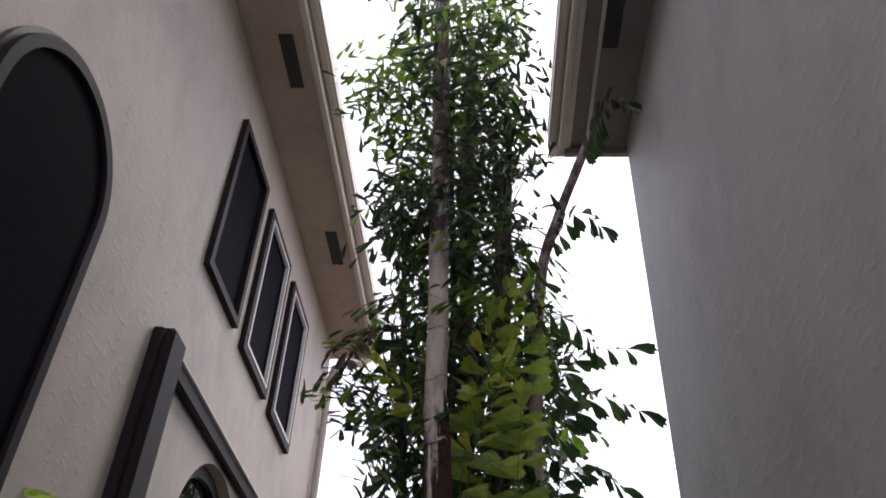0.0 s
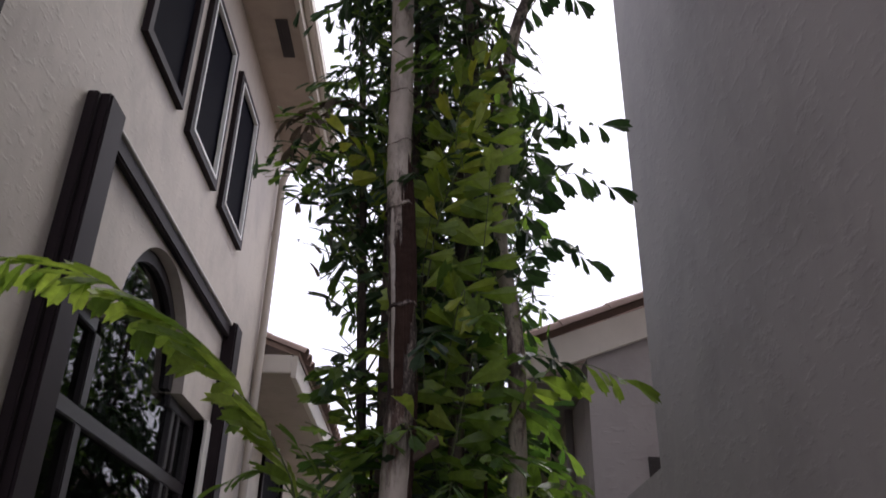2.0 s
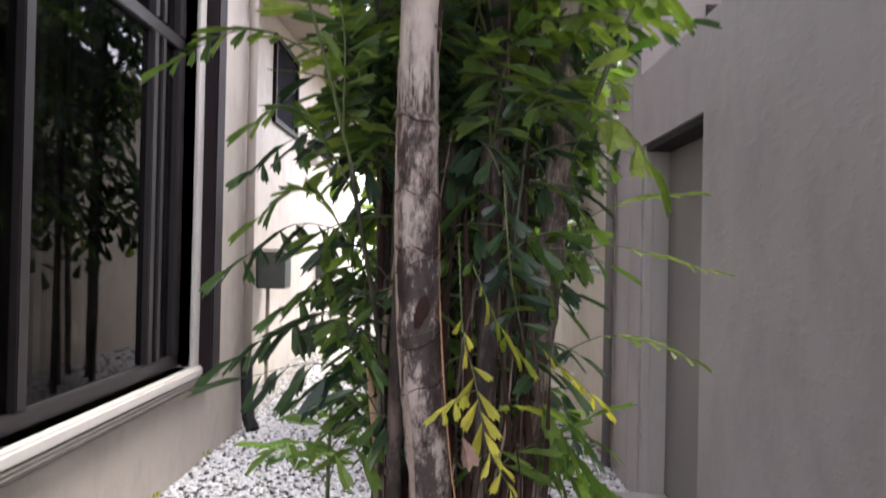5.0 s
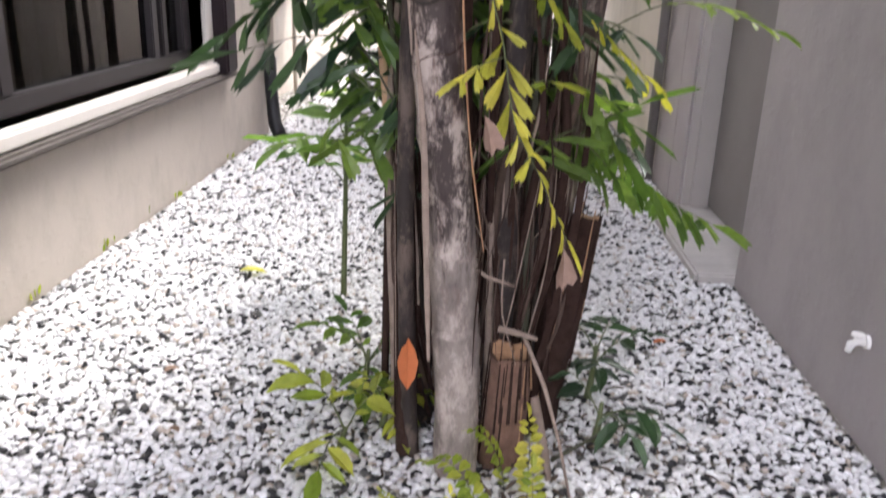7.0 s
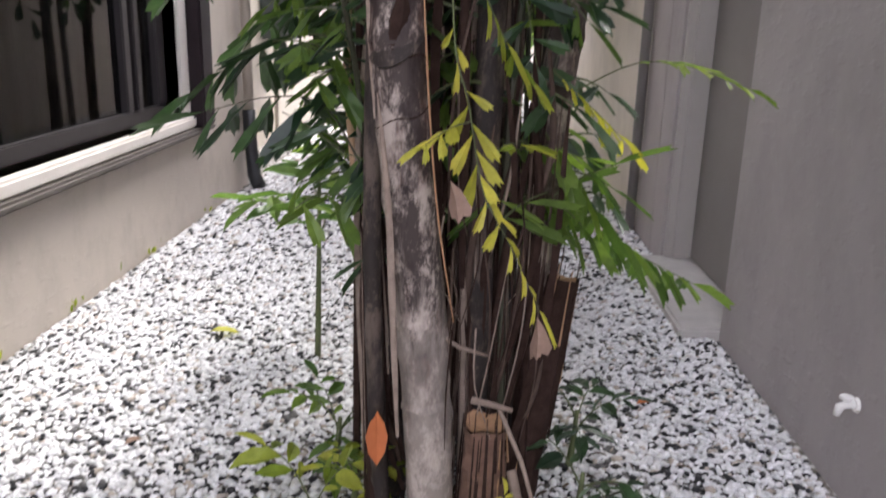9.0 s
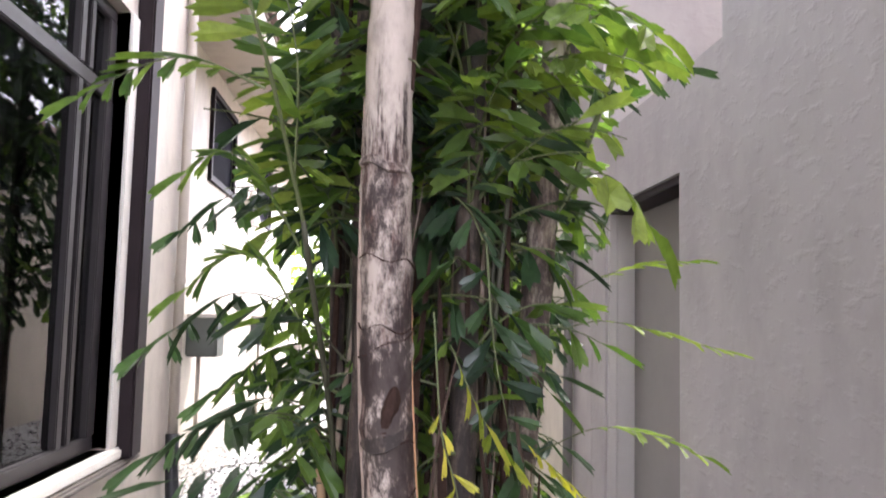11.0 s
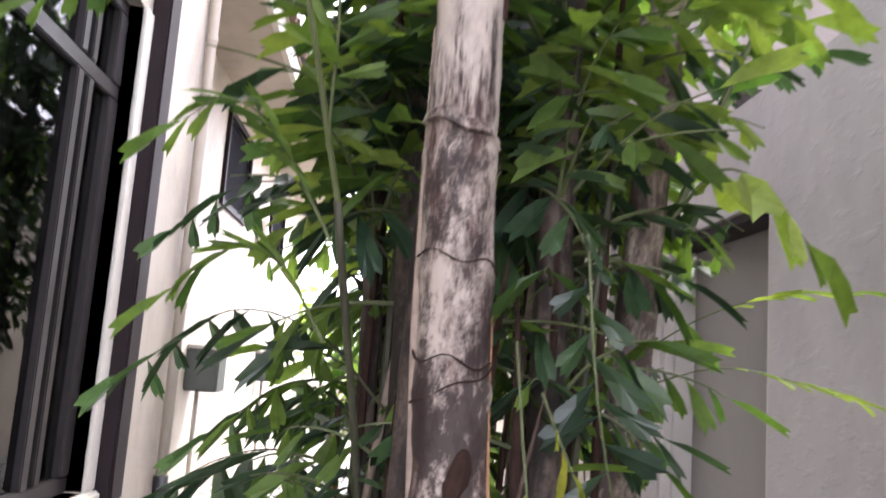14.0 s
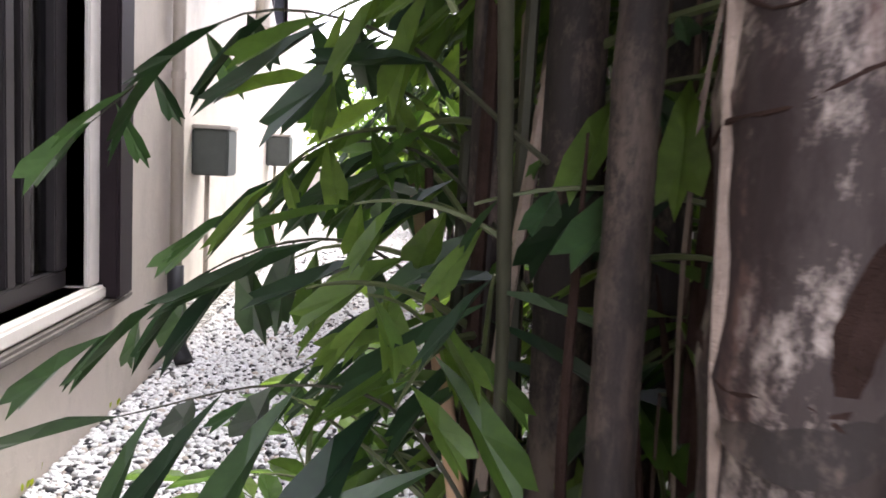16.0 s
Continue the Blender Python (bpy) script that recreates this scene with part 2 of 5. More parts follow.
def soup(name, verts, faces, material, parent=None, label="", smooth=False):
    me = bpy.data.meshes.new(name)
    me.from_pydata([rooted(v) for v in verts] if grove else verts, [], faces)
    me.materials.append(material)
    if smooth:
        me.shade_smooth()
    ob = new(name, me)
    if parent:
        ob.parent = parent
    return tagged(ob, label)


def box(bm, x0, x1, y0, y1, z0, z1, bev=0.0):
    r = bmesh.ops.create_cube(bm, size=1, matrix=Matrix.LocRotScale(((x0 + x1) / 2, (y0 + y1) / 2, (z0 + z1) / 2), None, (abs(x1 - x0), abs(y1 - y0), abs(z1 - z0))))
    if bev:
        edges = list({e for v in r["verts"] for e in v.link_edges})
        bmesh.ops.bevel(bm, geom=edges, offset=bev, segments=2, affect="EDGES")
    return bm


def boxed(name, dims, material, parent=None, label="", bev=0.004):
    return part(name, box(bmesh.new(), *dims, bev), material, parent, label)


def holder(name, at, label, category, group="", kind=""):
    ob = new(name)
    ob.location = at
    return tagged(ob, label, category, group, kind)


def plate(outline, holes, depth, to3):
    """A thick plate with openings through it: loops in the plate's plane, depth its thickness, to3 the way into the world."""
    bm = bmesh.new()
    edges = []
    for loop in [outline, *holes]:
        vs = [bm.verts.new(to3(u, v, 0)) for u, v in loop]
        edges += [bm.edges.new((vs[i], vs[(i + 1) % len(vs)])) for i in range(len(vs))]
    n = Vector(to3(0, 0, 1)) - Vector(to3(0, 0, 0))
    bmesh.ops.triangle_fill(bm, edges=edges, use_beauty=True, normal=n)
    r = bmesh.ops.extrude_face_region(bm, geom=bm.faces[:])
    bmesh.ops.translate(bm, verts=[g for g in r["geom"] if isinstance(g, bmesh.types.BMVert)], vec=n * -depth)
    bmesh.ops.recalc_face_normals(bm, faces=bm.faces[:])
    return bm


def rect(a, b, c, d):
    return [(a, c), (b, c), (b, d), (a, d)]


def arc(cx, cz, r, a0, a1, n):
    return [(cx + r * math.cos(radians(a0 + (a1 - a0) * i / n)), cz + r * math.sin(radians(a0 + (a1 - a0) * i / n))) for i in range(n + 1)]


def tube(pts, radii, sides=10, wob=0.0, rng=None, cap=True):
    """Verts and faces of a round, tapered, bent stem."""
    pts = [Vector(q) for q in pts]
    verts, faces = [], []
    ref = Vector((1, 0, 0))
    for i, c in enumerate(pts):
        d = (pts[min(i + 1, len(pts) - 1)] - pts[max(i - 1, 0)]).normalized()
        if abs(d.dot(ref)) > 0.9:
            ref = Vector((0, 1, 0))
        a = (ref - d * ref.dot(d)).normalized()
        b = d.cross(a)
        for k in range(sides):
            w = 2 * math.pi * k / sides
            rr = radii[i] * (1 + (rng.uniform(-wob, wob) if rng else 0))
            verts.append(c + (a * math.cos(w) + b * math.sin(w)) * rr)
    for i in range(len(pts) - 1):
        for k in range(sides):
            k2 = (k + 1) % sides
            faces.append((i * sides + k, i * sides + k2, (i + 1) * sides + k2, (i + 1) * sides + k))
    if cap:
        faces.append(tuple(reversed(range(sides))))
        faces.append(tuple((len(pts) - 1) * sides + k for k in range(sides)))
    return verts, faces


def spline(keys, n):
    """n + 1 points along a smooth line through the keys."""
    ks = [Vector(k) for k in keys]
    ks = [ks[0] * 2 - ks[1]] + ks + [ks[-1] * 2 - ks[-2]]
    out = []
    segs = len(ks) - 3
    for i in range(n + 1):
        u = i / n * segs
        j = min(int(u), segs - 1)
        t = u - j
        a, b, c, d = ks[j:j + 4]
        out.append(0.5 * (2 * b + (c - a) * t + (2 * a - 5 * b + 4 * c - d) * t * t + (3 * b - a - 3 * c + d) * t ** 3))
    return out


# ---- the ground ----
bm = bmesh.new()
bmesh.ops.create_grid(bm, x_segments=8, y_segments=8, size=300)
tagged(part("ground", bm, M_GROUND), "pale gravel ground between the two houses", "ground", kind="structure")


# ---- west house: tall wall with its windows ----
WX = -1.54
to_w = lambda u, v, d: (WX + d, u, v)
open_main = [(4.42, 0.64), (6.86, 0.64), (6.86, 3.08), (6.26, 3.08)] + arc(5.63, 3.09, 0.63, 0, 180, 20)[1:-1] + [(5.0, 3.08), (4.42, 3.08)]
open_near = [(2.56, 0.62), (3.34, 0.62)] + arc(2.95, 3.78, 0.39, 0, 180, 20)
uppers = [(4.60, 5.18, 4.58, 5.70), (5.47, 6.07, 4.55, 5.67), (6.36, 6.94, 4.53, 5.65)]
wall_w = part("wall_west", plate(rect(-0.4, 8.2, -0.1, 6.25), [open_main, open_near] + [rect(*u) for u in uppers], 0.25, to_w), M_WALL_W)
tagged(wall_w, "cream trowelled stucco wall, two storeys high", "wall", kind="structure")
# added room shell behind the panes; its darkness is in the colour
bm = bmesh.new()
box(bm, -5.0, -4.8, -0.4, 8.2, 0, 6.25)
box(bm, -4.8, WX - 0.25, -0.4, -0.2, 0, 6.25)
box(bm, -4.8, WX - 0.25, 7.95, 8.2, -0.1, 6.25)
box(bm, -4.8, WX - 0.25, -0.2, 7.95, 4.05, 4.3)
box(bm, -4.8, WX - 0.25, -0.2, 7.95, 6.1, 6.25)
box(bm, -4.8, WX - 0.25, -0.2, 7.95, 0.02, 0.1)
tagged(part("wall_west_rear", bm, M_INT), "inner walls of the house, painted near-black as an unlit room", "wall", kind="structure")


def pane(name, loop, x, thick, parent):
    ob = part(name, plate(loop, [], thick, lambda u, v, d: (x + d, u, v)), M_GLASS, parent, "dark reflecting glass")
    ob.visible_shadow = False
    return ob


# the tall window, arched in its middle
window = holder("window_1", (0, 0, 0), "tall dark window with an arched middle and a brown surround", "window", kind="structure")
FX = WX - 0.10
boxed("surround_post", (WX, WX + 0.10, 4.225, 4.415, 0.574, 3.87), M_TRIM, window, "dark brown moulded post", 0.012)
boxed("surround_post", (WX + 0.002, WX + 0.055, 4.185, 4.225, 0.574, 3.85), M_TRIM, window, "dark brown moulded post", 0.006)
boxed("surround_post", (WX, WX + 0.10, 6.985, 7.17, 0.574, 3.86), M_TRIM, window, "dark brown moulded post", 0.012)
boxed("surround_post", (WX + 0.002, WX + 0.055, 7.17, 7.23, 0.574, 3.84), M_TRIM, window, "dark brown moulded post", 0.006)
boxed("surround_head", (WX, WX + 0.05, 4.417, 6.983, 3.735, 3.83), M_TRIM, window, "dark brown head moulding", 0.01)
boxed("head_cap", (WX, WX + 0.065, 4.417, 6.983, 3.83, 3.85), M_SILL, window, "pale thin cap strip", 0.004)
boxed("window_sill", (WX - 0.09, WX + 0.05, 4.42, 6.983, 0.575, 0.64), M_SILL, window, "white painted sill", 0.012)
boxed("sill_board", (WX, WX + 0.075, 4.185, 7.26, 0.535, 0.572), paint("weathered_sill_edge", (0.11, 0.095, 0.085), 0.8, 0.5, 12, bmp=0.4), window, "dark weathered drip edge under the sill", 0.012)
boxed("reveal", (WX - 0.09, WX + 0.02, 6.86, 6.983, 0.642, 3.08), M_SILL, window, "white painted reveal", 0.006)
# frame bars
bars = [("frame_bar", 4.425, 6.855, 0.645, 0.72), ("frame_bar", 4.425, 6.855, 2.55, 2.63), ("frame_bar", 4.425, 5.0, 3.0, 3.075), ("frame_bar", 6.26, 6.855, 3.0, 3.075)]
for nm, a, b, c, d in bars:
    boxed(nm, (FX - 0.03, FX + 0.03, a, b, c, d), M_FRAME, window, "", 0.006)
for a, b in ((4.425, 4.49), (4.98, 5.06), (6.33, 6.40), (6.46, 6.52), (6.74, 6.855)):
    for c, d in ((0.722, 2.548), (2.632, 2.998)):
        boxed("frame_bar", (FX - 0.028, FX + 0.035, a, b, c, d), M_FRAME, window, "", 0.006)
ring = arc(5.63, 3.09, 0.625, 0, 180, 20) + list(reversed(arc(5.63, 3.09, 0.55, 0, 180, 20)))
part("arch_bar", plate(ring, [], 0.07, lambda u, v, d: (FX + 0.03 + d, u, v)), M_FRAME, window, "dark arched frame bar")
for k in range(3):
    a, b = ((4.43, 5.02), (5.02, 6.37), (6.37, 6.85))[k]
    pane("pane", rect(a, b, 0.69, 2.57), FX, 0.008, window)
    pane("pane", rect(a, b, 2.6, 3.04), FX, 0.008, window)
pane("pane", [(5.02, 3.045), (6.24, 3.045)] + arc(5.63, 3.09, 0.6, 0, 180, 20), FX, 0.008, window)
# curtain folds standing just inside the glass
bm = bmesh.new()
for i in range(9):
    box(bm, FX - 0.5 - 0.03 * (i % 2), FX - 0.46 - 0.03 * (i % 2), 6.05 + i * 0.09, 6.12 + i * 0.09, 0.3, 3.0, 0.01)
tagged(part("curtain", bm, paint("grey_curtain", (0.09, 0.085, 0.09), 0.9, 0.2, 5)), "drawn grey curtain hanging behind the glass", "curtain")

# the arched window beside it
window = holder("window_2", (0, 0, 0), "narrow arched window with a dark moulded surround", "window", kind="structure")
outer = [(2.51, 0.57), (3.39, 0.57)] + arc(2.95, 3.78, 0.44, 0, 180, 24)
inner = [(2.56, 0.62), (3.34, 0.62)] + arc(2.95, 3.78, 0.39, 0, 180, 24)
part("surround", plate(outer, [inner], 0.06, lambda u, v, d: (WX + 0.06 + d, u, v)), M_TRIM, window, "dark brown arched moulding")
outer2 = [(2.485, 0.545), (3.415, 0.545)] + arc(2.95, 3.78, 0.465, 0, 180, 24)
outer3 = [(2.515, 0.575), (3.385, 0.575)] + arc(2.95, 3.78, 0.435, 0, 180, 24)
part("surround_lip", plate(outer2, [outer3], 0.03, lambda u, v, d: (WX + 0.03 + d, u, v)), M_FRAME, window, "thin raised outer lip")
part("sash", plate([(2.563, 0.623), (3.337, 0.623)] + arc(2.95, 3.78, 0.387, 0, 180, 24), [], 0.03, lambda u, v, d: (WX + 0.04 + d, u, v)), M_SCREEN, window, "dark matt screen")

# the three upper windows
for i, (a, b, c, d) in enumerate(uppers):
    window = holder("window_%d" % (i + 3), (0, 0, 0), "narrow upper window with a dark frame and screen", "window", kind="structure")
    part("frame", plate(rect(a - 0.055, b + 0.055, c - 0.055, d + 0.055), [rect(a, b, c, d)], 0.04, lambda u, v, q: (WX + 0.04 + q, u, v)), M_TRIM, window, "dark brown outer frame")
    if i:
        part("bead", plate(rect(a + 0.003, b - 0.003, c + 0.003, d - 0.003), [rect(a + 0.022, b - 0.022, c + 0.022, d - 0.022)], 0.03, lambda u, v, q: (WX + 0.044 + q, u, v)), M_WHITE, window, "thin white bead")
    part("screen", plate(rect(a + 0.003, b - 0.003, c + 0.003, d - 0.003), [], 0.02, lambda u, v, q: (WX + 0.005 + q, u, v)), M_SCREEN, window)

# eaves of the west house
EX = -1.06
bm = box(bmesh.new(), WX + 0.002, EX - 0.06, -0.5, 8.32, 6.22, 6.26)
tagged(part("soffit_west", bm, M_SOFFIT), "tan boarded soffit under the eaves", "soffit", kind="structure")
bm = bmesh.new()
box(bm, EX - 0.06, EX - 0.02, -0.5, 8.36, 6.19, 6.42, 0.006)
box(bm, EX - 0.02, EX + 0.06, -0.5, 8.36, 6.27, 6.42, 0.02)
box(bm, WX - 0.2, EX - 0.02, 8.32, 8.36, 6.19, 6.42, 0.006)
tagged(part("gutter_west", bm, M_FASCIA), "cream painted fascia and gutter", "gutter", kind="structure")
for y0 in (2.1, 4.2, 6.27):
    v = holder("soffit_vent", (0, 0, 0), "dark slotted vent let into the soffit", "vent", "soffit vents")
    boxed("frame", (-1.31, -1.21, y0, y0 + 0.46, 6.208, 6.219), M_VENT, v, "", 0.003)
    for k in range(4):
        boxed("slat", (-1.302 + k * 0.023, -1.288 + k * 0.023, y0 + 0.02, y0 + 0.44, 6.202, 6.208), M_VENT, v, "", 0.001)


def roof(name, edge, ridge, y0, y1, z, rise, label):
    """The sloping deck of a clay tile roof."""
    r = holder(name, (0, 0, 0), label, "roof", kind="structure")
    bm = bmesh.new()
    vs = [bm.verts.new(q) for q in ((edge, y0, z), (edge, y1, z), (ridge, y1, z + rise), (ridge, y0, z + rise))]
    bm.faces.new(vs)
    e = bmesh.ops.extrude_face_region(bm, geom=bm.faces[:])
    bmesh.ops.translate(bm, verts=[g for g in e["geom"] if isinstance(g, bmesh.types.BMVert)], vec=(0, 0, 0.05))
    bmesh.ops.recalc_face_normals(bm, faces=bm.faces[:])
    part("deck", bm, M_TILE, r)


roof("roof_west", EX, -5.0, -0.5, 8.36, 6.42, 1.5, "tiled roof of the tall house")

# downpipe on the corner
dp = holder("downpipe", (0, 0, 0), "beige downpipe with a black shoe at the house corner", "downpipe")
pp = [(-1.13, 8.28, 6.26), (-1.14, 8.28, 6.14), (-1.22, 8.24, 6.06), (-1.36, 8.16, 6.02), (-1.46, 8.12, 5.94), (-1.49, 8.11, 5.8), (-1.495, 8.11, 4), (-1.495, 8.11, 2), (-1.495, 8.11, 0.5)]
soup("pipe", *tube(pp, [0.036] * len(pp), 12), M_PIPE, dp, smooth=True)
soup("shoe", *tube([(-1.492, 8.10, 0.56), (-1.485, 8.09, 0.34), (-1.46, 8.06, 0.1), (-1.41, 8.0, 0.03)], [0.047, 0.046, 0.05, 0.05], 12), M_BLACK, dp, "black plastic shoe", True)
for z in (1.6, 3.4, 5.2):
    soup("bracket", *tube([(-1.495, 8.11, z), (-1.495, 8.11, z + 0.04)], [0.042, 0.042], 12), M_PIPE, dp)


# ---- west wing: lower, set back, with a tiled roof ----
VX = -1.90
to_v = lambda u, v, d: (VX + d, u, v)
wing_sizes = [(10.75, 12.0, 2.83, 3.68), (13.98, 15.2, 2.8, 3.62)]
wing_open = [rect(*q) for q in wing_sizes]
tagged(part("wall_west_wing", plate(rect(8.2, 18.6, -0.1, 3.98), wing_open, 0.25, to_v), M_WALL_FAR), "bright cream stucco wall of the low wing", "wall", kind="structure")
# the wing's added inner shell, with the same painted-in darkness
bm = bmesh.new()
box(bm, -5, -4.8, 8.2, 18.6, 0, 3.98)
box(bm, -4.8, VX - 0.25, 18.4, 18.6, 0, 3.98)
tagged(part("wall_west_wing_rear", bm, M_INT), "inner walls of the low wing, painted near-black as an unlit room", "wall", kind="structure")
for i, (a, b, c, d) in enumerate(wing_sizes):
    w = holder("window_%d" % (i + 6), (0, 0, 0), "small dark window in the bright wing wall", "window", kind="structure")
    part("frame", plate(rect(a - 0.06, b + 0.06, c - 0.06, d + 0.06), [rect(a, b, c, d)], 0.05, lambda u, v, q: (VX + 0.04 + q, u, v)), M_TRIM, w)
    part("screen", plate(rect(a + 0.003, b - 0.003, c + 0.003, d - 0.003), [], 0.02, lambda u, v, q: (VX - 0.01 + q, u, v)), M_SCREEN, w)
M_BOX = paint("grey_green_enamel", (0.075, 0.085, 0.08), 0.5, 0.25, 9)
for y in (10.1, 13.9):
    ub = holder("utility_box", (0, 0, 0), "grey-green metal utility box fixed to the cream wall", "utility box", "utility boxes")
    boxed("body", (VX, VX + 0.29, y, y + 0.34, 0.99, 1.36), M_BOX, ub, "", 0.012)
    boxed("hood", (VX, VX + 0.305, y - 0.012, y + 0.352, 1.362, 1.392), M_JAMB, ub, "pale weathered hood", 0.008)
    boxed("cover", (VX + 0.02, VX + 0.27, y - 0.008, y - 0.001, 1.01, 1.34), M_BOX, ub, "", 0.003)
    soup("conduit", *tube([(VX + 0.1, y + 0.12, 0.99), (VX + 0.1, y + 0.12, 0.0)], [0.02, 0.02], 8), M_PIPE, ub, "pale conduit", True)
sc = holder("wall_sconce", (0, 0, 0), "cream conical wall lamp, unlit", "lamp")
soup("shade", *tube([(VX + 0.1, 12.95, 2.55), (VX + 0.1, 12.95, 3.0)], [0.13, 0.03], 12), M_FASCIA, sc)
boxed("backplate", (VX + 0.002, VX + 0.08, 12.91, 12.99, 2.7, 2.9), M_FASCIA, sc)

roof("roof_west_wing", -1.18, -4.9, 8.30, 18.9, 4.06, 1.4, "clay tiled roof of the low wing")
bm = box(bmesh.new(), VX, -1.24, 8.31, 18.8, 3.98, 4.02)
tagged(part("soffit_west_wing", bm, M_SOFFIT), "tan soffit of the low wing", "soffit", kind="structure")
bm = bmesh.new()
box(bm, -1.24, -1.19, 8.29, 18.9, 3.86, 4.07, 0.006)
box(bm, VX + 0.1, -1.24, 8.27, 8.31, 3.9, 4.07, 0.006)
tagged(part("fascia_west_wing", bm, M_FASCIA), "cream fascia board of the low wing", "fascia", kind="structure")


def barrel_tile(length, r):
    """One curved clay tile, lying along x."""
    bm = bmesh.new()
    loops = []
    for x, k in ((0, 1.0), (length, 0.86)):
        for rr in (r * k, (r - 0.018) * k):
            loops.append([bm.verts.new((x, rr * math.cos(radians(a)), rr * math.sin(radians(a)) * 0.75)) for a in (0, 36, 72, 108, 144, 180)])
    o0, i0, o1, i1 = loops
    for k in range(5):
        bm.faces.new((o0[k], o1[k], o1[k + 1], o0[k + 1]))
        bm.faces.new((i0[k + 1], i1[k + 1], i1[k], i0[k]))
        bm.faces.new((o0[k + 1], i0[k + 1], i0[k], o0[k]))
    bm.normal_update()
    me = bpy.data.meshes.new("roof_tile")
    bm.to_mesh(me)
    bm.free()
    me.materials.append(M_TILE)
    return me


# ---- east house: tall plain wall ----
RX = 1.10
to_e = lambda u, v, d: (RX - d, u, v)
bm = box(bmesh.new(), RX, RX + 0.25, -0.4, 5.0, -0.1, 6.0)
tagged(part("wall_east", bm, M_WALL_E), "taupe trowelled stucco wall, two storeys high", "wall", kind="structure")
bm = box(bmesh.new(), RX + 0.25, 5.5, 4.75, 5.0, -0.1, 6.0)
tagged(part("wall_east_return", bm, M_WALL_E), "taupe stucco return wall", "wall", kind="structure")
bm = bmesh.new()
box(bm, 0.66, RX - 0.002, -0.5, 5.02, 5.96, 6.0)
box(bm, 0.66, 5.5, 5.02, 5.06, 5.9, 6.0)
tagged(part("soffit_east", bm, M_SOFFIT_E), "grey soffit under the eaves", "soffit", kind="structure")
bm = bmesh.new()
box(bm, 0.62, 0.66, -0.5, 5.06, 5.93, 6.16, 0.006)
box(bm, 0.55, 0.62, -0.5, 5.06, 6.02, 6.16, 0.02)
box(bm, 0.66, 0.70, -0.5, 5.02, 5.94, 5.958, 0.004)
box(bm, 0.80, 0.825, -0.5, 4.95, 5.945, 5.958, 0.004)
box(bm, 0.55, 1.2, 5.062, 5.09, 5.93, 6.16, 0.006)
tagged(part("gutter_east", bm, M_FASCIA), "cream fascia and gutter", "gutter", kind="structure")
v = holder("soffit_vent", (0, 0, 0), "dark slotted vent let into the soffit", "vent", "soffit vents")
boxed("frame", (0.83, 0.93, 3.2, 4.14, 5.945, 5.958), M_VENT, v, "", 0.003)
for k in range(4):
    boxed("slat", (0.84 + k * 0.023, 0.852 + k * 0.023, 3.22, 4.12, 5.938, 5.945), M_VENT, v, "", 0.001)
roof("roof_east", 0.55, 5.5, -0.5, 5.09, 6.16, 1.6, "tiled roof of the east house")

# low yard wall with a door in it
tagged(part("wall_east_low", plate(rect(5.0, 6.56, -0.1, 2.405), [[(5.42, -0.09), (6.5, -0.09), (6.5, 1.995), (5.42, 1.995)]], 0.2, to_e), M_WALL_E), "low taupe stucco yard wall with a doorway", "wall", kind="structure")
door = holder("door_1", (0, 0, 0), "grey side door set back in a pale frame", "door", kind="structure")
boxed("leaf", (RX + 0.14, RX + 0.18, 5.46, 6.46, 0.06, 1.955), M_DOOR, door, "plain grey door leaf", 0.004)
boxed("jamb", (RX + 0.012, RX + 0.19, 6.46, 6.498, 0.052, 1.991), M_JAMB, door, "pale painted jamb", 0.004)
boxed("jamb", (RX + 0.05, RX + 0.14, 6.435, 6.459, 0.052, 1.955), M_JAMB, door, "pale door stop", 0.004)
boxed("jamb", (RX + 0.012, RX + 0.19, 5.422, 5.46, 0.052, 1.991), M_JAMB, door, "pale painted jamb", 0.004)
boxed("door_head", (RX + 0.012, RX + 0.19, 5.46, 6.46, 1.957, 1.991), M_TRIM, door, "dark head", 0.004)
boxed("handle", (RX + 0.09, RX + 0.139, 5.52, 5.56, 0.98, 1.02), M_BLACK, door, "black knob", 0.01)
tagged(boxed("doorstep", (RX - 0.16, RX + 0.2, 5.422, 6.498, -0.05, 0.05), M_CONC, None, "", 0.012), "worn concrete step at the side door", "step", kind="structure")

# gabled east wing behind the yard wall
GY = 6.56
gable = [(RX, -0.1), (5.5, -0.1), (5.5, 5.15), (RX, 3.49)]
tagged(part("wall_east_gable", plate(gable, [], 0.2, lambda u, v, d: (u, GY - d, v)), M_WALL_E), "taupe stucco gable wall", "wall", kind="structure")
tagged(part("wall_east_wing", plate(rect(6.77, 7.2, -0.1, 3.4), [], 0.2, to_e), M_WALL_E), "taupe stucco wing wall", "wall", kind="structure")
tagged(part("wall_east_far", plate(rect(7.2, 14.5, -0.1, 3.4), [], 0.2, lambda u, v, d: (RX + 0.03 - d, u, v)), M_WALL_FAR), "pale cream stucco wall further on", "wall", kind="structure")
gv = holder("wall_vent", (0, 0, 0), "small dark vent in the gable wall", "vent")
boxed("opening", (1.46, 1.68, GY - 0.012, GY - 0.001, 2.665, 2.82), M_VENT, gv, "", 0.003)
for k in range(4):
    boxed("slat", (1.47, 1.67, GY - 0.02, GY - 0.012, 2.685 + k * 0.034, 2.70 + k * 0.034), M_VENT, gv, "", 0.002)
SL = 0.374
rk = holder("roof_east_wing", (0, 0, 0), "low clay tiled roof with a white barge board", "roof", kind="structure")
rake = lambda x: 3.40 + (x - 0.781) * SL
bm = bmesh.new()
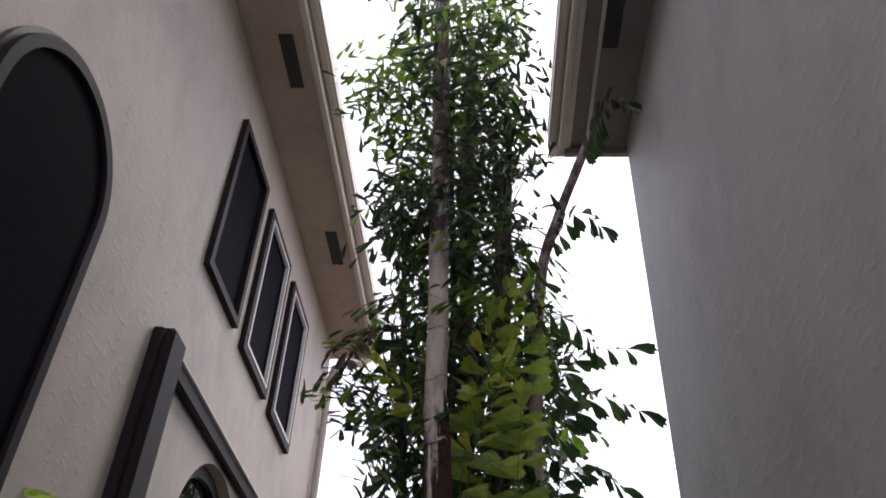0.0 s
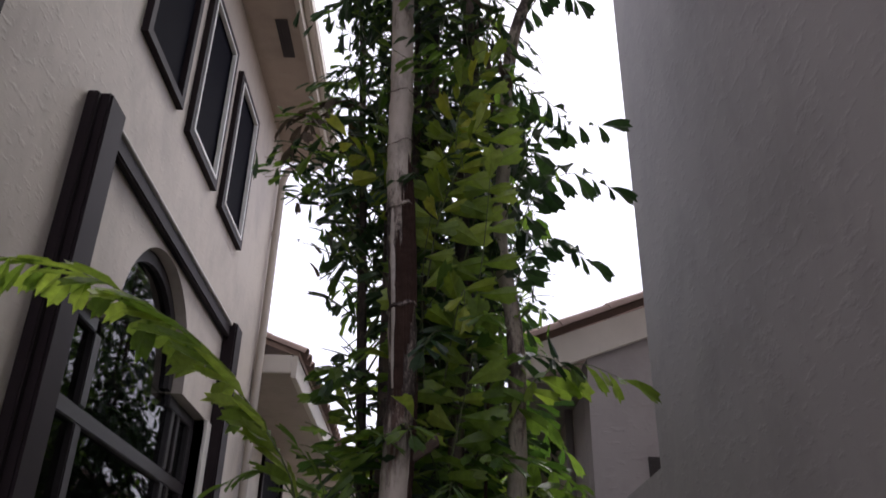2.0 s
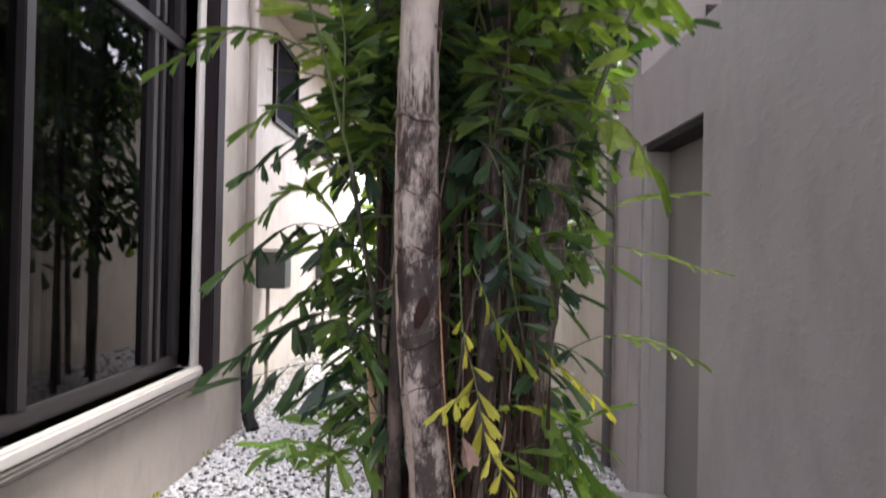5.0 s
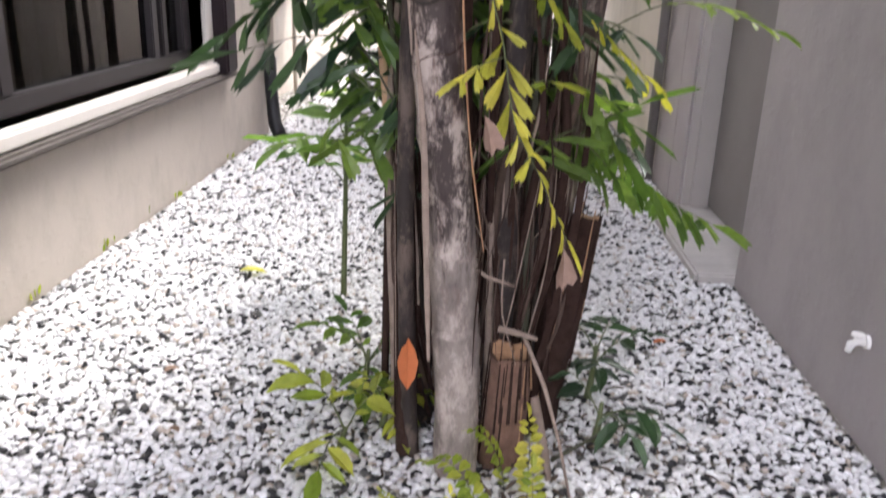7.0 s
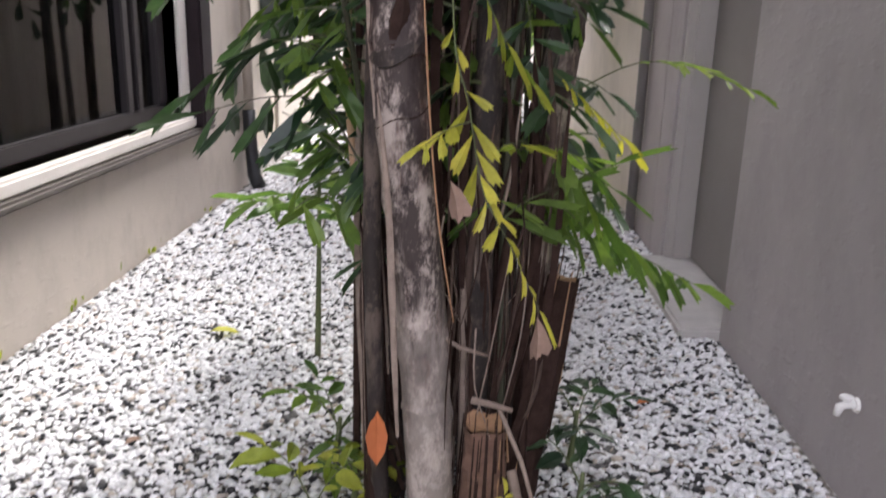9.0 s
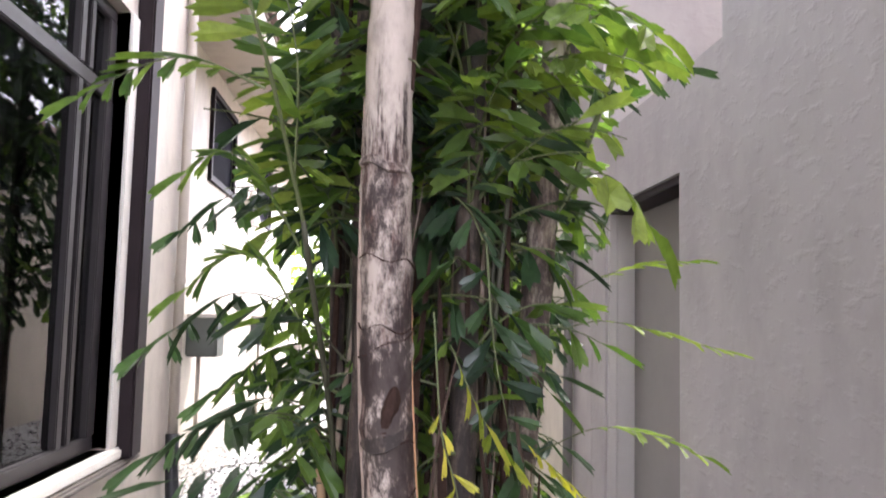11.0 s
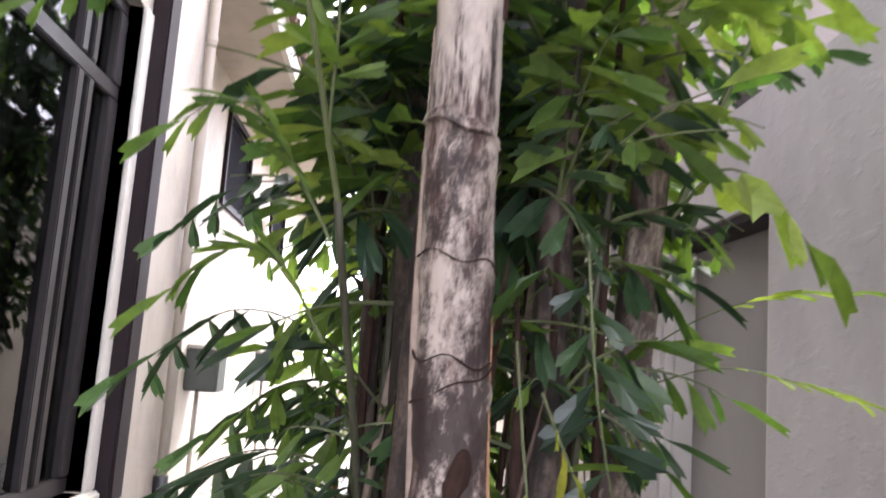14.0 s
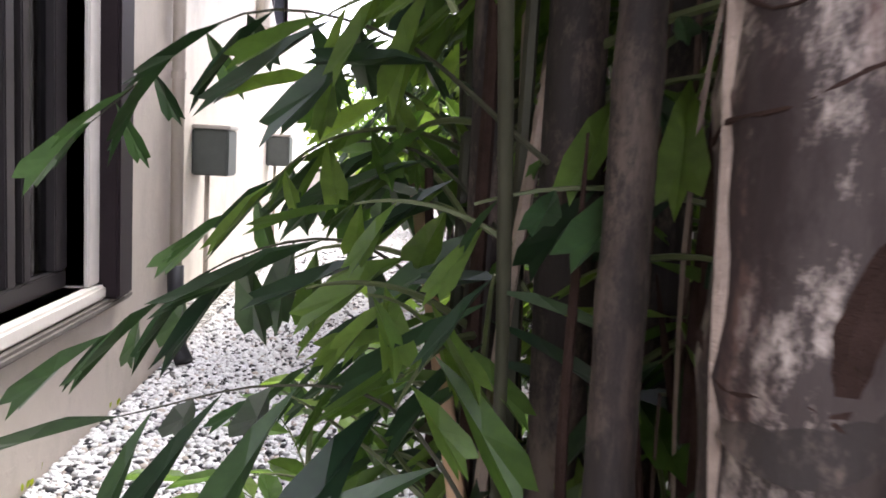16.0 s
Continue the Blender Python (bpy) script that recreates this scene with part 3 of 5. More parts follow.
vs = [bm.verts.new((x, GY - 0.06, z)) for x, z in ((0.62, rake(0.62) - 0.04), (5.5, rake(5.5) - 0.04), (5.5, rake(5.5) + 0.18), (0.62, rake(0.62) + 0.18))]
bm.faces.new(vs)
e = bmesh.ops.extrude_face_region(bm, geom=bm.faces[:])
bmesh.ops.translate(bm, verts=[g for g in e["geom"] if isinstance(g, bmesh.types.BMVert)], vec=(0, 0.04, 0))
bmesh.ops.recalc_face_normals(bm, faces=bm.faces[:])
part("barge_board", bm, M_FASCIA, rk, "cream painted barge board")
bm = bmesh.new()
vs = [bm.verts.new((x, y, rake(x) + 0.1)) for x, y in ((0.62, GY - 0.02), (5.5, GY - 0.02), (5.5, 14.5), (0.62, 14.5))]
bm.faces.new(vs)
e = bmesh.ops.extrude_face_region(bm, geom=bm.faces[:])
bmesh.ops.translate(bm, verts=[g for g in e["geom"] if isinstance(g, bmesh.types.BMVert)], vec=(0, 0, 0.07))
bmesh.ops.recalc_face_normals(bm, faces=bm.faces[:])
part("deck", bm, M_TILE, rk)
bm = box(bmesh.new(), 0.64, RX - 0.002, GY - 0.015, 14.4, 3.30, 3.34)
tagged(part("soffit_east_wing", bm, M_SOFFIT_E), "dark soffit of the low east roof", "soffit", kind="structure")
soup("drain_pipe", *tube([(RX - 0.035, 7.19, 3.3), (RX - 0.035, 7.19, 0)], [0.03, 0.03], 10), M_SOFFIT_E, smooth=True)
tagged(bpy.data.objects["drain_pipe"], "dull grey drain pipe on the wing wall", "pipe")

# hose tap low on the east wall
tap = holder("hose_tap", (0, 0, 0), "white painted hose tap low on the taupe wall", "tap")
soup("stub", *tube([(RX, 4.30, 0.28), (RX - 0.03, 4.30, 0.28), (RX - 0.045, 4.30, 0.273), (RX - 0.05, 4.30, 0.25)], [0.010, 0.010, 0.012, 0.009], 10), M_WHITE, tap, smooth=True)
soup("wheel", *tube([(RX - 0.03, 4.30, 0.29), (RX - 0.03, 4.30, 0.297), (RX - 0.03, 4.30, 0.304)], [0.008, 0.019, 0.017], 10), M_WHITE, tap)
soup("flange", *tube([(RX - 0.001, 4.30, 0.28), (RX - 0.009, 4.30, 0.28)], [0.021, 0.018], 12), M_WHITE, tap)


# ---- palms ----
grove = True


def leaflet(V, F, base, u, w, n, length, width, rng, fish=True):
    """One wedge-shaped, folded leaflet with a ragged tip."""
    o = len(V)
    fold = rng.uniform(0.12, 0.3) * width
    bend = rng.uniform(0.0, 0.22) * length
    if fish:
        shape = [(0, 0, 0), (0.32, -0.24, 1), (0.72, -0.5, 1), (0.9, -0.36 + rng.uniform(-0.05, 0.05), 1), (0.84, -0.12, 0.6), (1.0, 0.08, 0.2), (0.88, 0.2, 0.6), (0.93 + rng.uniform(-0.05, 0.06), 0.4, 1), (0.62, 0.42, 1), (0.3, 0.22, 1), (0.5, 0, 0)]
    else:
        shape = [(0, 0, 0), (0.25, -0.38, 1), (0.55, -0.5, 1), (0.82, -0.3, 1), (0.9, -0.1, .5), (1.0, 0, 0), (0.92, 0.12, .5), (0.8, 0.32, 1), (0.55, 0.5, 1), (0.25, 0.36, 1), (0.5, 0, 0)]
    for a, b, f in shape:
        V.append(base + u * (a * length) + w * (b * width) + n * (f * fold - bend * a * a))
    c = o + 10
    for k in range(10):
        F.append((c, o + k, o + (k + 1) % 10))


def frond_line(base, az, el, length, droop, n=12):
    """The midrib of a frond that leaves its stem at an angle and bends over."""
    pts = [Vector(base)]
    e = el
    for i in range(n):
        d = Vector((math.cos(az) * math.cos(e), math.sin(az) * math.cos(e), math.sin(e)))
        pts.append(pts[-1] + d * (length / n))
        e -= droop / n * (0.5 + i / n)
    return pts


def allowed(q):
    """Leaves keep off the walls and out of the walkway, and within the clump's outline."""
    if q.x < -1.48 or q.x > 1.04 or q.z < 0.03:
        return False
    if q.z < 1.75 and (q.y < 3.95 or q.x < -0.75 or q.x > 0.62):
        return False
    k = q.y - 0.9
    wob = 0.34 * noise.noise(q * 1.7) + 0.1 * noise.noise(q * 6.0)
    if q.z > 2.7 and q.x > (0.14 + wob * 0.4) * k:
        return False
    lim = -0.112 if q.z < 3.5 else -0.115 - 0.03 * (q.z - 3.5)
    return q.y > 3.5 and q.x > (lim + wob * 0.4) * k


def frond(parent, pts, material, rng, size=0.13, slim=0.5, bip=False, start=0.25, step=0.075, hang=0.5, rib=0.006, free=False, stem_mat=None, fish=True, spread=62, single=False):
    """A midrib with its leaflets; bip: with side ribs that carry the leaflets."""
    if not free:
        keep = next((i for i, q in enumerate(pts) if i > 3 and not allowed(q)), len(pts))
        pts = pts[:max(keep, 4)]
    n = len(pts) - 1
    rib *= 0.68
    rv, rf = tube(pts, [rib * (1.15 - 0.85 * i / n) for i in range(n + 1)], 5)
    V, F = [], []
    total = sum((pts[i + 1] - pts[i]).length for i in range(n))
    s = start * total
    side = 1
    cum = [0]
    for i in range(n):
        cum.append(cum[-1] + (pts[i + 1] - pts[i]).length)

    def at(s):
        for i in range(n):
            if s <= cum[i + 1] or i == n - 1:
                t = (s - cum[i]) / max(1e-6, cum[i + 1] - cum[i])
                return pts[i].lerp(pts[i + 1], t), (pts[i + 1] - pts[i]).normalized()

    while s < total:
        c, d = at(s)
        up = Vector((0, 0, 1))
        if abs(d.z) > 0.95:
            up = Vector((0, 1, 0))
        lat = d.cross(up).normalized() * side
        nor = lat.cross(d).normalized() * side
        a = radians(rng.gauss(spread, 9))
        u = (d * math.cos(a) + lat * math.sin(a)).normalized()
        u = (u - Vector((0, 0, 1)) * hang * rng.uniform(0.3, 1.1)).normalized()
        prof = 0.55 + 0.55 * math.sin(math.pi * min(1, max(0, (s / total - start) / (1.02 - start))) ** 0.8)
        if bip:
            ln = size * 3.6 * prof * rng.uniform(0.8, 1.15)
            m = max(3, int(ln / (size * 0.42)))
            q = c.copy()
            dirv = u.copy()
            sd = 1
            for j in range(m):
                q = q + dirv * (ln / m)
                dirv = (dirv - Vector((0, 0, 1)) * 0.09).normalized()
                lat2 = dirv.cross(nor).normalized() * sd
                b = radians(rng.gauss(48, 9)) if j < m - 1 else 0.05
                u2 = (dirv * math.cos(b) + lat2 * math.sin(b) - Vector((0, 0, 1)) * hang * rng.uniform(0.1, 0.7)).normalized()
                w2 = u2.cross(nor).normalized()
                n2 = w2.cross(u2)
                L2 = size * rng.uniform(0.7, 1.2)
                if free or allowed(q + u2 * L2):
                    leaflet(V, F, q, u2, w2, n2, L2, L2 * slim * rng.uniform(0.8, 1.2), rng, fish)
                sd = -sd
            if free or allowed(q):
                o = len(rv)
                tv, tf = tube([c, q], [rib * 0.4, rib * 0.2], 4)
                rv += tv
                rf += [tuple(o + k for k in f) for f in tf]
        else:
            w = u.cross(nor).normalized()
            nn = w.cross(u)
            L2 = size * prof * rng.uniform(0.85, 1.2)
            if free or allowed(c + u * L2):
                leaflet(V, F, c, u, w, nn, L2, L2 * slim * rng.uniform(0.85, 1.2), rng, fish)
        side = -side
        s += step * rng.uniform(0.7, 1.3) * 0.5 * (1.6 if bip else 1)
    c, d = pts[-1], (pts[-1] - pts[-2]).normalized()
    lat = d.cross(Vector((0.1, 0.2, 1))).normalized()
    if not bip and (free or allowed(c + d * size)):
        leaflet(V, F, c, d, lat, lat.cross(d), size, size * slim * 1.2, rng, fish)
    if not free and not single:
        # no leaflet grows through the bare face of the tallest trunk
        ok = [k for k in range(0, len(V), 11) if not any(1.62 < p[2] < 2.05 and abs(p[0] + 0.018) < 0.055 and p[1] < 3.86 for p in V[k:k + 11])]
        F = [tuple(q - k + 11 * j for q in t) for j, k in enumerate(ok) for t in F[k * 10 // 11:k * 10 // 11 + 10]]
        V = [p for k in ok for p in V[k:k + 11]]
    f = soup("frond", rv, rf, stem_mat or M_STEM, parent)
    if V and single:
        for k in range(0, len(V), 11):
            soup("leaflet", V[k:k + 11], [tuple(q - k for q in t) for t in F[k * 10 // 11:k * 10 // 11 + 10]], material, f)
    elif V:
        tagged(soup("foliage", V, F, material, f), kind="stuff")
    return f


def stem(parent, keys, r0, r1, material, rng, n=40, ring=0.16, name="trunk", sides=14):
    """A palm stem with slightly swollen leaf-scar rings."""
    pts = spline(keys, n)
    radii = []
    z = 0.0
    for i in range(n + 1):
        if i:
            z += (pts[i] - pts[i - 1]).length
        r = r0 + (r1 - r0) * i / n
        k = (z % ring) / ring
        radii.append(r * (1.0 + (0.09 if k < 0.16 else 0.0) + rng.uniform(-0.025, 0.025)))
    v, f = tube(pts, radii, sides, 0.03, rng)
    return soup(name, v, f, material, parent, smooth=True)


def palm(label, keys, r0, r1, material, seed, group="palm stems", n=60):
    rng = random.Random(seed)
    p = holder("fishtail_palm", (0, 0, 0), label, "palm", group)
    stem(p, keys, r0, r1, material, rng, n)
    return p, rng


def crown(p, rng, keys, zs, count, lens, material, size, slim, bip=True, az=None, el=(30, 65), droop=(1.0, 1.9), hang=0.45):
    pts = spline(keys, 60)
    for i in range(count):
        z = rng.uniform(*zs)
        b = min(pts, key=lambda q: abs(q.z - z))
        a = rng.uniform(0, 2 * math.pi) if az is None else radians(rng.gauss(az[0], az[1]))
        line = frond_line(b, a, radians(rng.uniform(*el)), rng.uniform(*lens), rng.uniform(*droop))
        frond(p, line, material if not isinstance(material, list) else rng.choice(material), rng, size * rng.uniform(0.85, 1.15), slim, bip, 0.25, 0.11 if bip else 0.08, hang, 0.007)


# the main stem
K1 = [(0.069, 3.965, -0.030), (0.065, 3.945, 0.200), (0.054, 3.925, 0.370), (0.037, 3.900, 0.600), (0.012, 3.875, 0.830), (-0.005, 3.855, 1.050), (-0.013, 3.847, 1.240), (-0.016, 3.845, 1.380), (-0.022, 3.845, 1.580), (-0.021, 3.845, 1.780), (-0.014, 3.845, 2.010), (-0.007, 3.845, 2.330), (-0.018, 3.845, 2.630), (-0.040, 3.845, 2.980), (-0.055, 3.845, 3.280), (-0.057, 3.845, 3.580), (-0.066, 3.845, 3.880), (-0.095, 3.845, 4.980), (-0.125, 3.845, 6.060), (-0.115, 3.845, 7.380)]
p1, r1 = palm("tall fishtail palm with a pale, ringed, peeling trunk", K1, 0.054, 0.045, M_BARK1, 11, n=120)
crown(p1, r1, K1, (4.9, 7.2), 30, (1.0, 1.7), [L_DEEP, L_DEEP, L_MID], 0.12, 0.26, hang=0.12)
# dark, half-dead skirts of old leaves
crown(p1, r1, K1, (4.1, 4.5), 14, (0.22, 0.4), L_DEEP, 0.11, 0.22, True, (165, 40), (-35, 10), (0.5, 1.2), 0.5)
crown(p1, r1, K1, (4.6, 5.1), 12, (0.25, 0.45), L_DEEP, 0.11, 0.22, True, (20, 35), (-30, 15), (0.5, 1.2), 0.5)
# the second stem
K2 = [(0.27, 4.28, -0.03), (0.33, 4.3, 0.9), (0.365, 4.31, 1.23), (0.39, 4.31, 1.6), (0.41, 4.31, 1.85), (0.43, 4.31, 2.3), (0.43, 4.34, 2.75), (0.385, 4.43, 3.2), (0.41, 4.45, 3.65), (0.455, 4.45, 4.32), (0.57, 4.45, 4.75), (0.79, 4.45, 5.38)]
p2, r2 = palm("slender fishtail palm with a brown ringed trunk", K2, 0.043, 0.028, M_BARK2, 12, n=80)
crown(p2, r2, K2, (2.5, 4.6), 7, (0.3, 0.5), [L_DEEP, L_MID], 0.14, 0.5, False, (0, 70), (10, 60))
for keys in ([(0.40, 4.42, 3.3), (0.52, 4.36, 3.62), (0.66, 4.3, 3.75), (0.84, 4.26, 3.74)], [(0.42, 4.42, 3.1), (0.54, 4.36, 3.42), (0.7, 4.3, 3.5), (0.86, 4.28, 3.42)], [(0.42, 4.42, 2.9), (0.5, 4.36, 3.1), (0.62, 4.3, 3.15), (0.74, 4.28, 3.05)], [(0.74, 4.45, 5.2), (0.86, 4.42, 5.5), (0.95, 4.4, 5.72), (1.03, 4.4, 5.7)], [(0.5, 4.45, 4.5), (0.62, 4.42, 4.7), (0.7, 4.4, 4.75), (0.8, 4.4, 4.65)]):
    frond(p2, spline(keys, 12), L_DEEP, r2, 0.15, 0.5, False, 0.08, 0.075, 0.6, 0.005, True, single=True)

# thinner stems crowded behind them
others = [
    ([(-0.04, 4.2, 0), (-0.06, 4.22, 1), (-0.08, 4.22, 2.2), (-0.10, 4.2, 3.5), (-0.12, 4.18, 5.4)], 0.032, 0.026),
    ([(-0.11, 4.3, 0), (-0.13, 4.32, 1), (-0.16, 4.35, 2.0), (-0.25, 4.35, 3.6)], 0.022, 0.016),
    ([(0.05, 4.32, 0), (0.05, 4.3, 1), (0.07, 4.3, 2.4), (0.06, 4.28, 4.0), (0.05, 4.28, 6.2)], 0.036, 0.03),
    ([(0.16, 4.08, 0), (0.17, 4.12, 1.2), (0.2, 4.2, 2.8), (0.24, 4.25, 5.0)], 0.034, 0.026),
    ([(0.24, 4.2, 0), (0.22, 4.3, 1.5), (0.24, 4.4, 3.0), (0.3, 4.45, 5.6)], 0.028, 0.022),
    ([(0.1, 4.5, 0), (0.1, 4.55, 1.6), (0.05, 4.6, 3.4), (0.0, 4.62, 5.8)], 0.034, 0.028),
    ([(-0.08, 4.6, 0), (-0.12, 4.62, 1.2), (-0.22, 4.66, 2.6), (-0.35, 4.7, 4.8)], 0.024, 0.018),
    ([(0.3, 4.6, 0), (0.34, 4.7, 1.4), (0.36, 4.8, 2.8), (0.40, 4.85, 4.4)], 0.026, 0.02),
]
for i, (keys, a, b) in enumerate(others):
    p, rng = palm("dark slender fishtail palm stem in the clump", keys, a, b, M_BARK3, 20 + i, n=40)
    top = keys[-1][2]
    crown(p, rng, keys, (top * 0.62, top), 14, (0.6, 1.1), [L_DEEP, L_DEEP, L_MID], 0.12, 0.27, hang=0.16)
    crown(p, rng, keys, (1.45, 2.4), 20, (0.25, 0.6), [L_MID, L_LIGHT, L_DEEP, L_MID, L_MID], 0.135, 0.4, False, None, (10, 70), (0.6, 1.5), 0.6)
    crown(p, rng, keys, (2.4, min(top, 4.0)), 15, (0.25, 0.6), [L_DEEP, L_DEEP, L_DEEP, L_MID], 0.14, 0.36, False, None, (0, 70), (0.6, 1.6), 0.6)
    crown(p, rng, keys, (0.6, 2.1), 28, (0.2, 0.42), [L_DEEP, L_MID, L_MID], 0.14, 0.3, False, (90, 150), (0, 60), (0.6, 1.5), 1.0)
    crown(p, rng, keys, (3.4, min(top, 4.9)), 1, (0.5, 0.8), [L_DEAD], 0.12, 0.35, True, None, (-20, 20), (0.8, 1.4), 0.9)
    # cane-like shoots that fill the middle of the clump
    for k in range(7):
        x, y = keys[0][0] + rng.uniform(-0.08, 0.08), keys[0][1] + rng.uniform(-0.05, 0.12)
        h = rng.uniform(1.0, 2.6)
        tv, tf = tube(spline([(x, y, 0), (x + rng.uniform(-0.05, 0.05), y + 0.03, h * 0.5), (x + rng.uniform(-0.1, 0.1), y + 0.05, h)], 8), [0.011 - 0.0007 * q for q in range(9)], 6)
        soup("shoot", tv, tf, (M_SHEATH_PALE, M_STEM_DARK, M_SHEATH, M_STEM_DARK)[k % 4], p)

grove = False
# a second clump further along the passage
far_stems = [[(0.30, 9.4, 0), (0.28, 9.4, 2), (0.22, 9.35, 5.6)], [(0.5, 9.9, 0), (0.53, 9.9, 2), (0.55, 9.9, 6.6)], [(0.7, 9.2, 0), (0.72, 9.2, 2), (0.76, 9.2, 5.2)], [(0.42, 10.4, 0), (0.4, 10.4, 2.4), (0.36, 10.4, 7.0)], [(0.72, 10.6, 0), (0.75, 10.6, 2), (0.76, 10.65, 6.2)], [(0.2, 10.0, 0), (0.18, 10.0, 2), (0.14, 10.0, 5.0)], [(0.6, 8.6, 0), (0.62, 8.6, 2), (0.6, 8.6, 4.6)]]
for i, keys in enumerate(far_stems):
    p, rng = palm("slender fishtail palm in the further clump", keys, 0.032, 0.024, M_BARK3, 120 + i, "further palm stems", n=30)
    top = keys[-1][2]
    for z, az in [(rng.uniform(0.3, 1.0) * top, rng.uniform(0, 6.28)) for _ in range(18)]:
        b = min(spline(keys, 40), key=lambda q: abs(q.z - z))
        frond(p, frond_line(b, az, radians(rng.uniform(10, 65)), rng.uniform(0.5, 0.9), 1.5), rng.choice([L_MID, L_DEEP, L_DEEP]), rng, 0.19, 0.45, True, 0.25, 0.15, 0.5, 0.006, True)

grove = True
# ---- long fronds that reach out of the clump ----
clump = holder("fishtail_palm", (0, 0, 0), "young fishtail palm shoots with long arching fronds", "palm", "palm stems")
rng = random.Random(5)
bare = paint("smooth_pale_bark", (0.40, 0.355, 0.315), 0.8, 0.5, 26, bmp=0.5, spec=0.15)
stem(clump, [(-0.10, 4.35, 0), (-0.12, 4.2, 0.9), (-0.19, 3.9, 1.5)], 0.007, 0.006, M_STEM_DARK, rng, 20)
frond(clump, spline([(-0.19, 3.9, 1.5), (-0.264, 3.72, 1.82), (-0.385, 3.7, 2.1), (-0.70, 3.7, 2.45), (-1.07, 3.66, 2.64), (-1.4, 3.6, 2.68)], 24), L_LIGHT, rng, 0.225, 0.33, False, 0.2, 0.046, 0.5, 0.006, True, spread=54, single=True)
for keys, sz in (([(-0.26, 3.78, 1.74), (-0.40, 3.8, 1.80), (-0.50, 3.8, 1.78), (-0.60, 3.8, 1.72)], 0.12), ([(-0.29, 3.75, 1.92), (-0.38, 3.78, 2.02), (-0.45, 3.76, 2.03), (-0.53, 3.75, 1.99)], 0.12), ([(-0.20, 3.95, 1.45), (-0.29, 3.93, 1.60), (-0.36, 3.9, 1.64), (-0.42, 3.9, 1.60)], 0.13), ([(-0.2, 4.0, 1.3), (-0.28, 4.0, 1.42), (-0.36, 4.0, 1.43), (-0.44, 4.0, 1.36)], 0.13), ([(-0.22, 3.98, 1.6), (-0.22, 3.95, 1.85), (-0.27, 3.95, 2.05), (-0.35, 3.95, 2.15)], 0.14)):
    frond(clump, spline(keys, 12), L_MID, rng, sz * 0.85, 0.27, False, 0.15, 0.045, 0.3, 0.004, True, spread=48, single=True)
frond(clump, spline([(0.40, 4.3, 2.35), (0.5, 4.2, 2.5), (0.66, 4.12, 2.53), (0.80, 4.08, 2.46)], 12), L_LIGHT, rng, 0.165, 0.5, False, 0.05, 0.08, 1.0, 0.006, True, single=True)
frond(clump, spline([(0.42, 4.3, 1.98), (0.48, 4.25, 2.08), (0.56, 4.2, 2.1), (0.63, 4.15, 2.03)], 12), L_LIGHT, rng, 0.17, 0.5, False, 0.05, 0.09, 0.9, 0.006, True, single=True)
for keys in ([(0.40, 4.3, 1.34), (0.5, 4.25, 1.41), (0.61, 4.2, 1.45), (0.72, 4.16, 1.46)], [(0.37, 4.28, 1.26), (0.5, 4.2, 1.31), (0.62, 4.12, 1.29), (0.76, 4.06, 1.25)], [(0.38, 4.28, 0.98), (0.5, 4.2, 1.05), (0.6, 4.12, 1.05), (0.71, 4.06, 1.01)]):
    frond(clump, spline(keys, 12), L_LIGHT, rng, 0.075, 0.26, False, 0.4, 0.05, 0.1, 0.0025, True, spread=40, single=True)
frond(clump, spline([(0.41, 4.22, 1.58), (0.48, 4.17, 1.67), (0.55, 4.12, 1.63), (0.6, 4.08, 1.53)], 12), L_LIGHT, rng, 0.16, 0.5, False, 0.2, 0.1, 0.9, 0.005, True, single=True)
for keys in ([(0.12, 4.1, 2.5), (0.14, 3.98, 2.9), (0.16, 3.9, 3.25), (0.18, 3.84, 3.6)], [(0.16, 4.1, 2.3), (0.24, 3.98, 2.65), (0.28, 3.92, 2.95), (0.3, 3.88, 3.2)], [(0.08, 4.1, 2.2), (0.06, 3.98, 2.5), (0.05, 3.9, 2.8), (0.08, 3.86, 3.05)], [(0.2, 4.15, 2.9), (0.28, 4.05, 3.3), (0.3, 3.98, 3.55), (0.27, 3.95, 3.8)], [(0.12, 4.1, 1.9), (0.18, 3.98, 2.2), (0.22, 3.93, 2.4), (0.24, 3.9, 2.55)]):
    frond(clump, spline(keys, 14), L_LIGHT, rng, 0.15, 0.5, False, 0.2, 0.11, 0.35, 0.005, True, single=True)
for keys in ([(0.06, 4.0, 2.75), (0.1, 3.9, 3.0), (0.17, 3.84, 3.2), (0.24, 3.8, 3.36)], [(0.1, 4.0, 3.1), (0.15, 3.9, 3.4), (0.22, 3.85, 3.6), (0.3, 3.82, 3.72)], [(-0.02, 4.0, 2.9), (-0.1, 3.95, 3.15), (-0.19, 3.92, 3.3), (-0.27, 3.9, 3.38)], [(0.13, 3.98, 2.35), (0.17, 3.88, 2.6), (0.2, 3.84, 2.7), (0.2, 3.8, 2.62)]):
    frond(clump, spline(keys, 12), L_FERN, rng, 0.13, 0.46, False, 0.3, 0.085, 0.3, 0.005, True, spread=50, single=True)
# a bare leaning rib beside the second stem
soup("rib", *tube([(0.43, 4.25, 1.6), (0.51, 4.24, 1.82), (0.585, 4.22, 2.01)], [0.009, 0.008, 0.004], 6), M_STEM, clump)
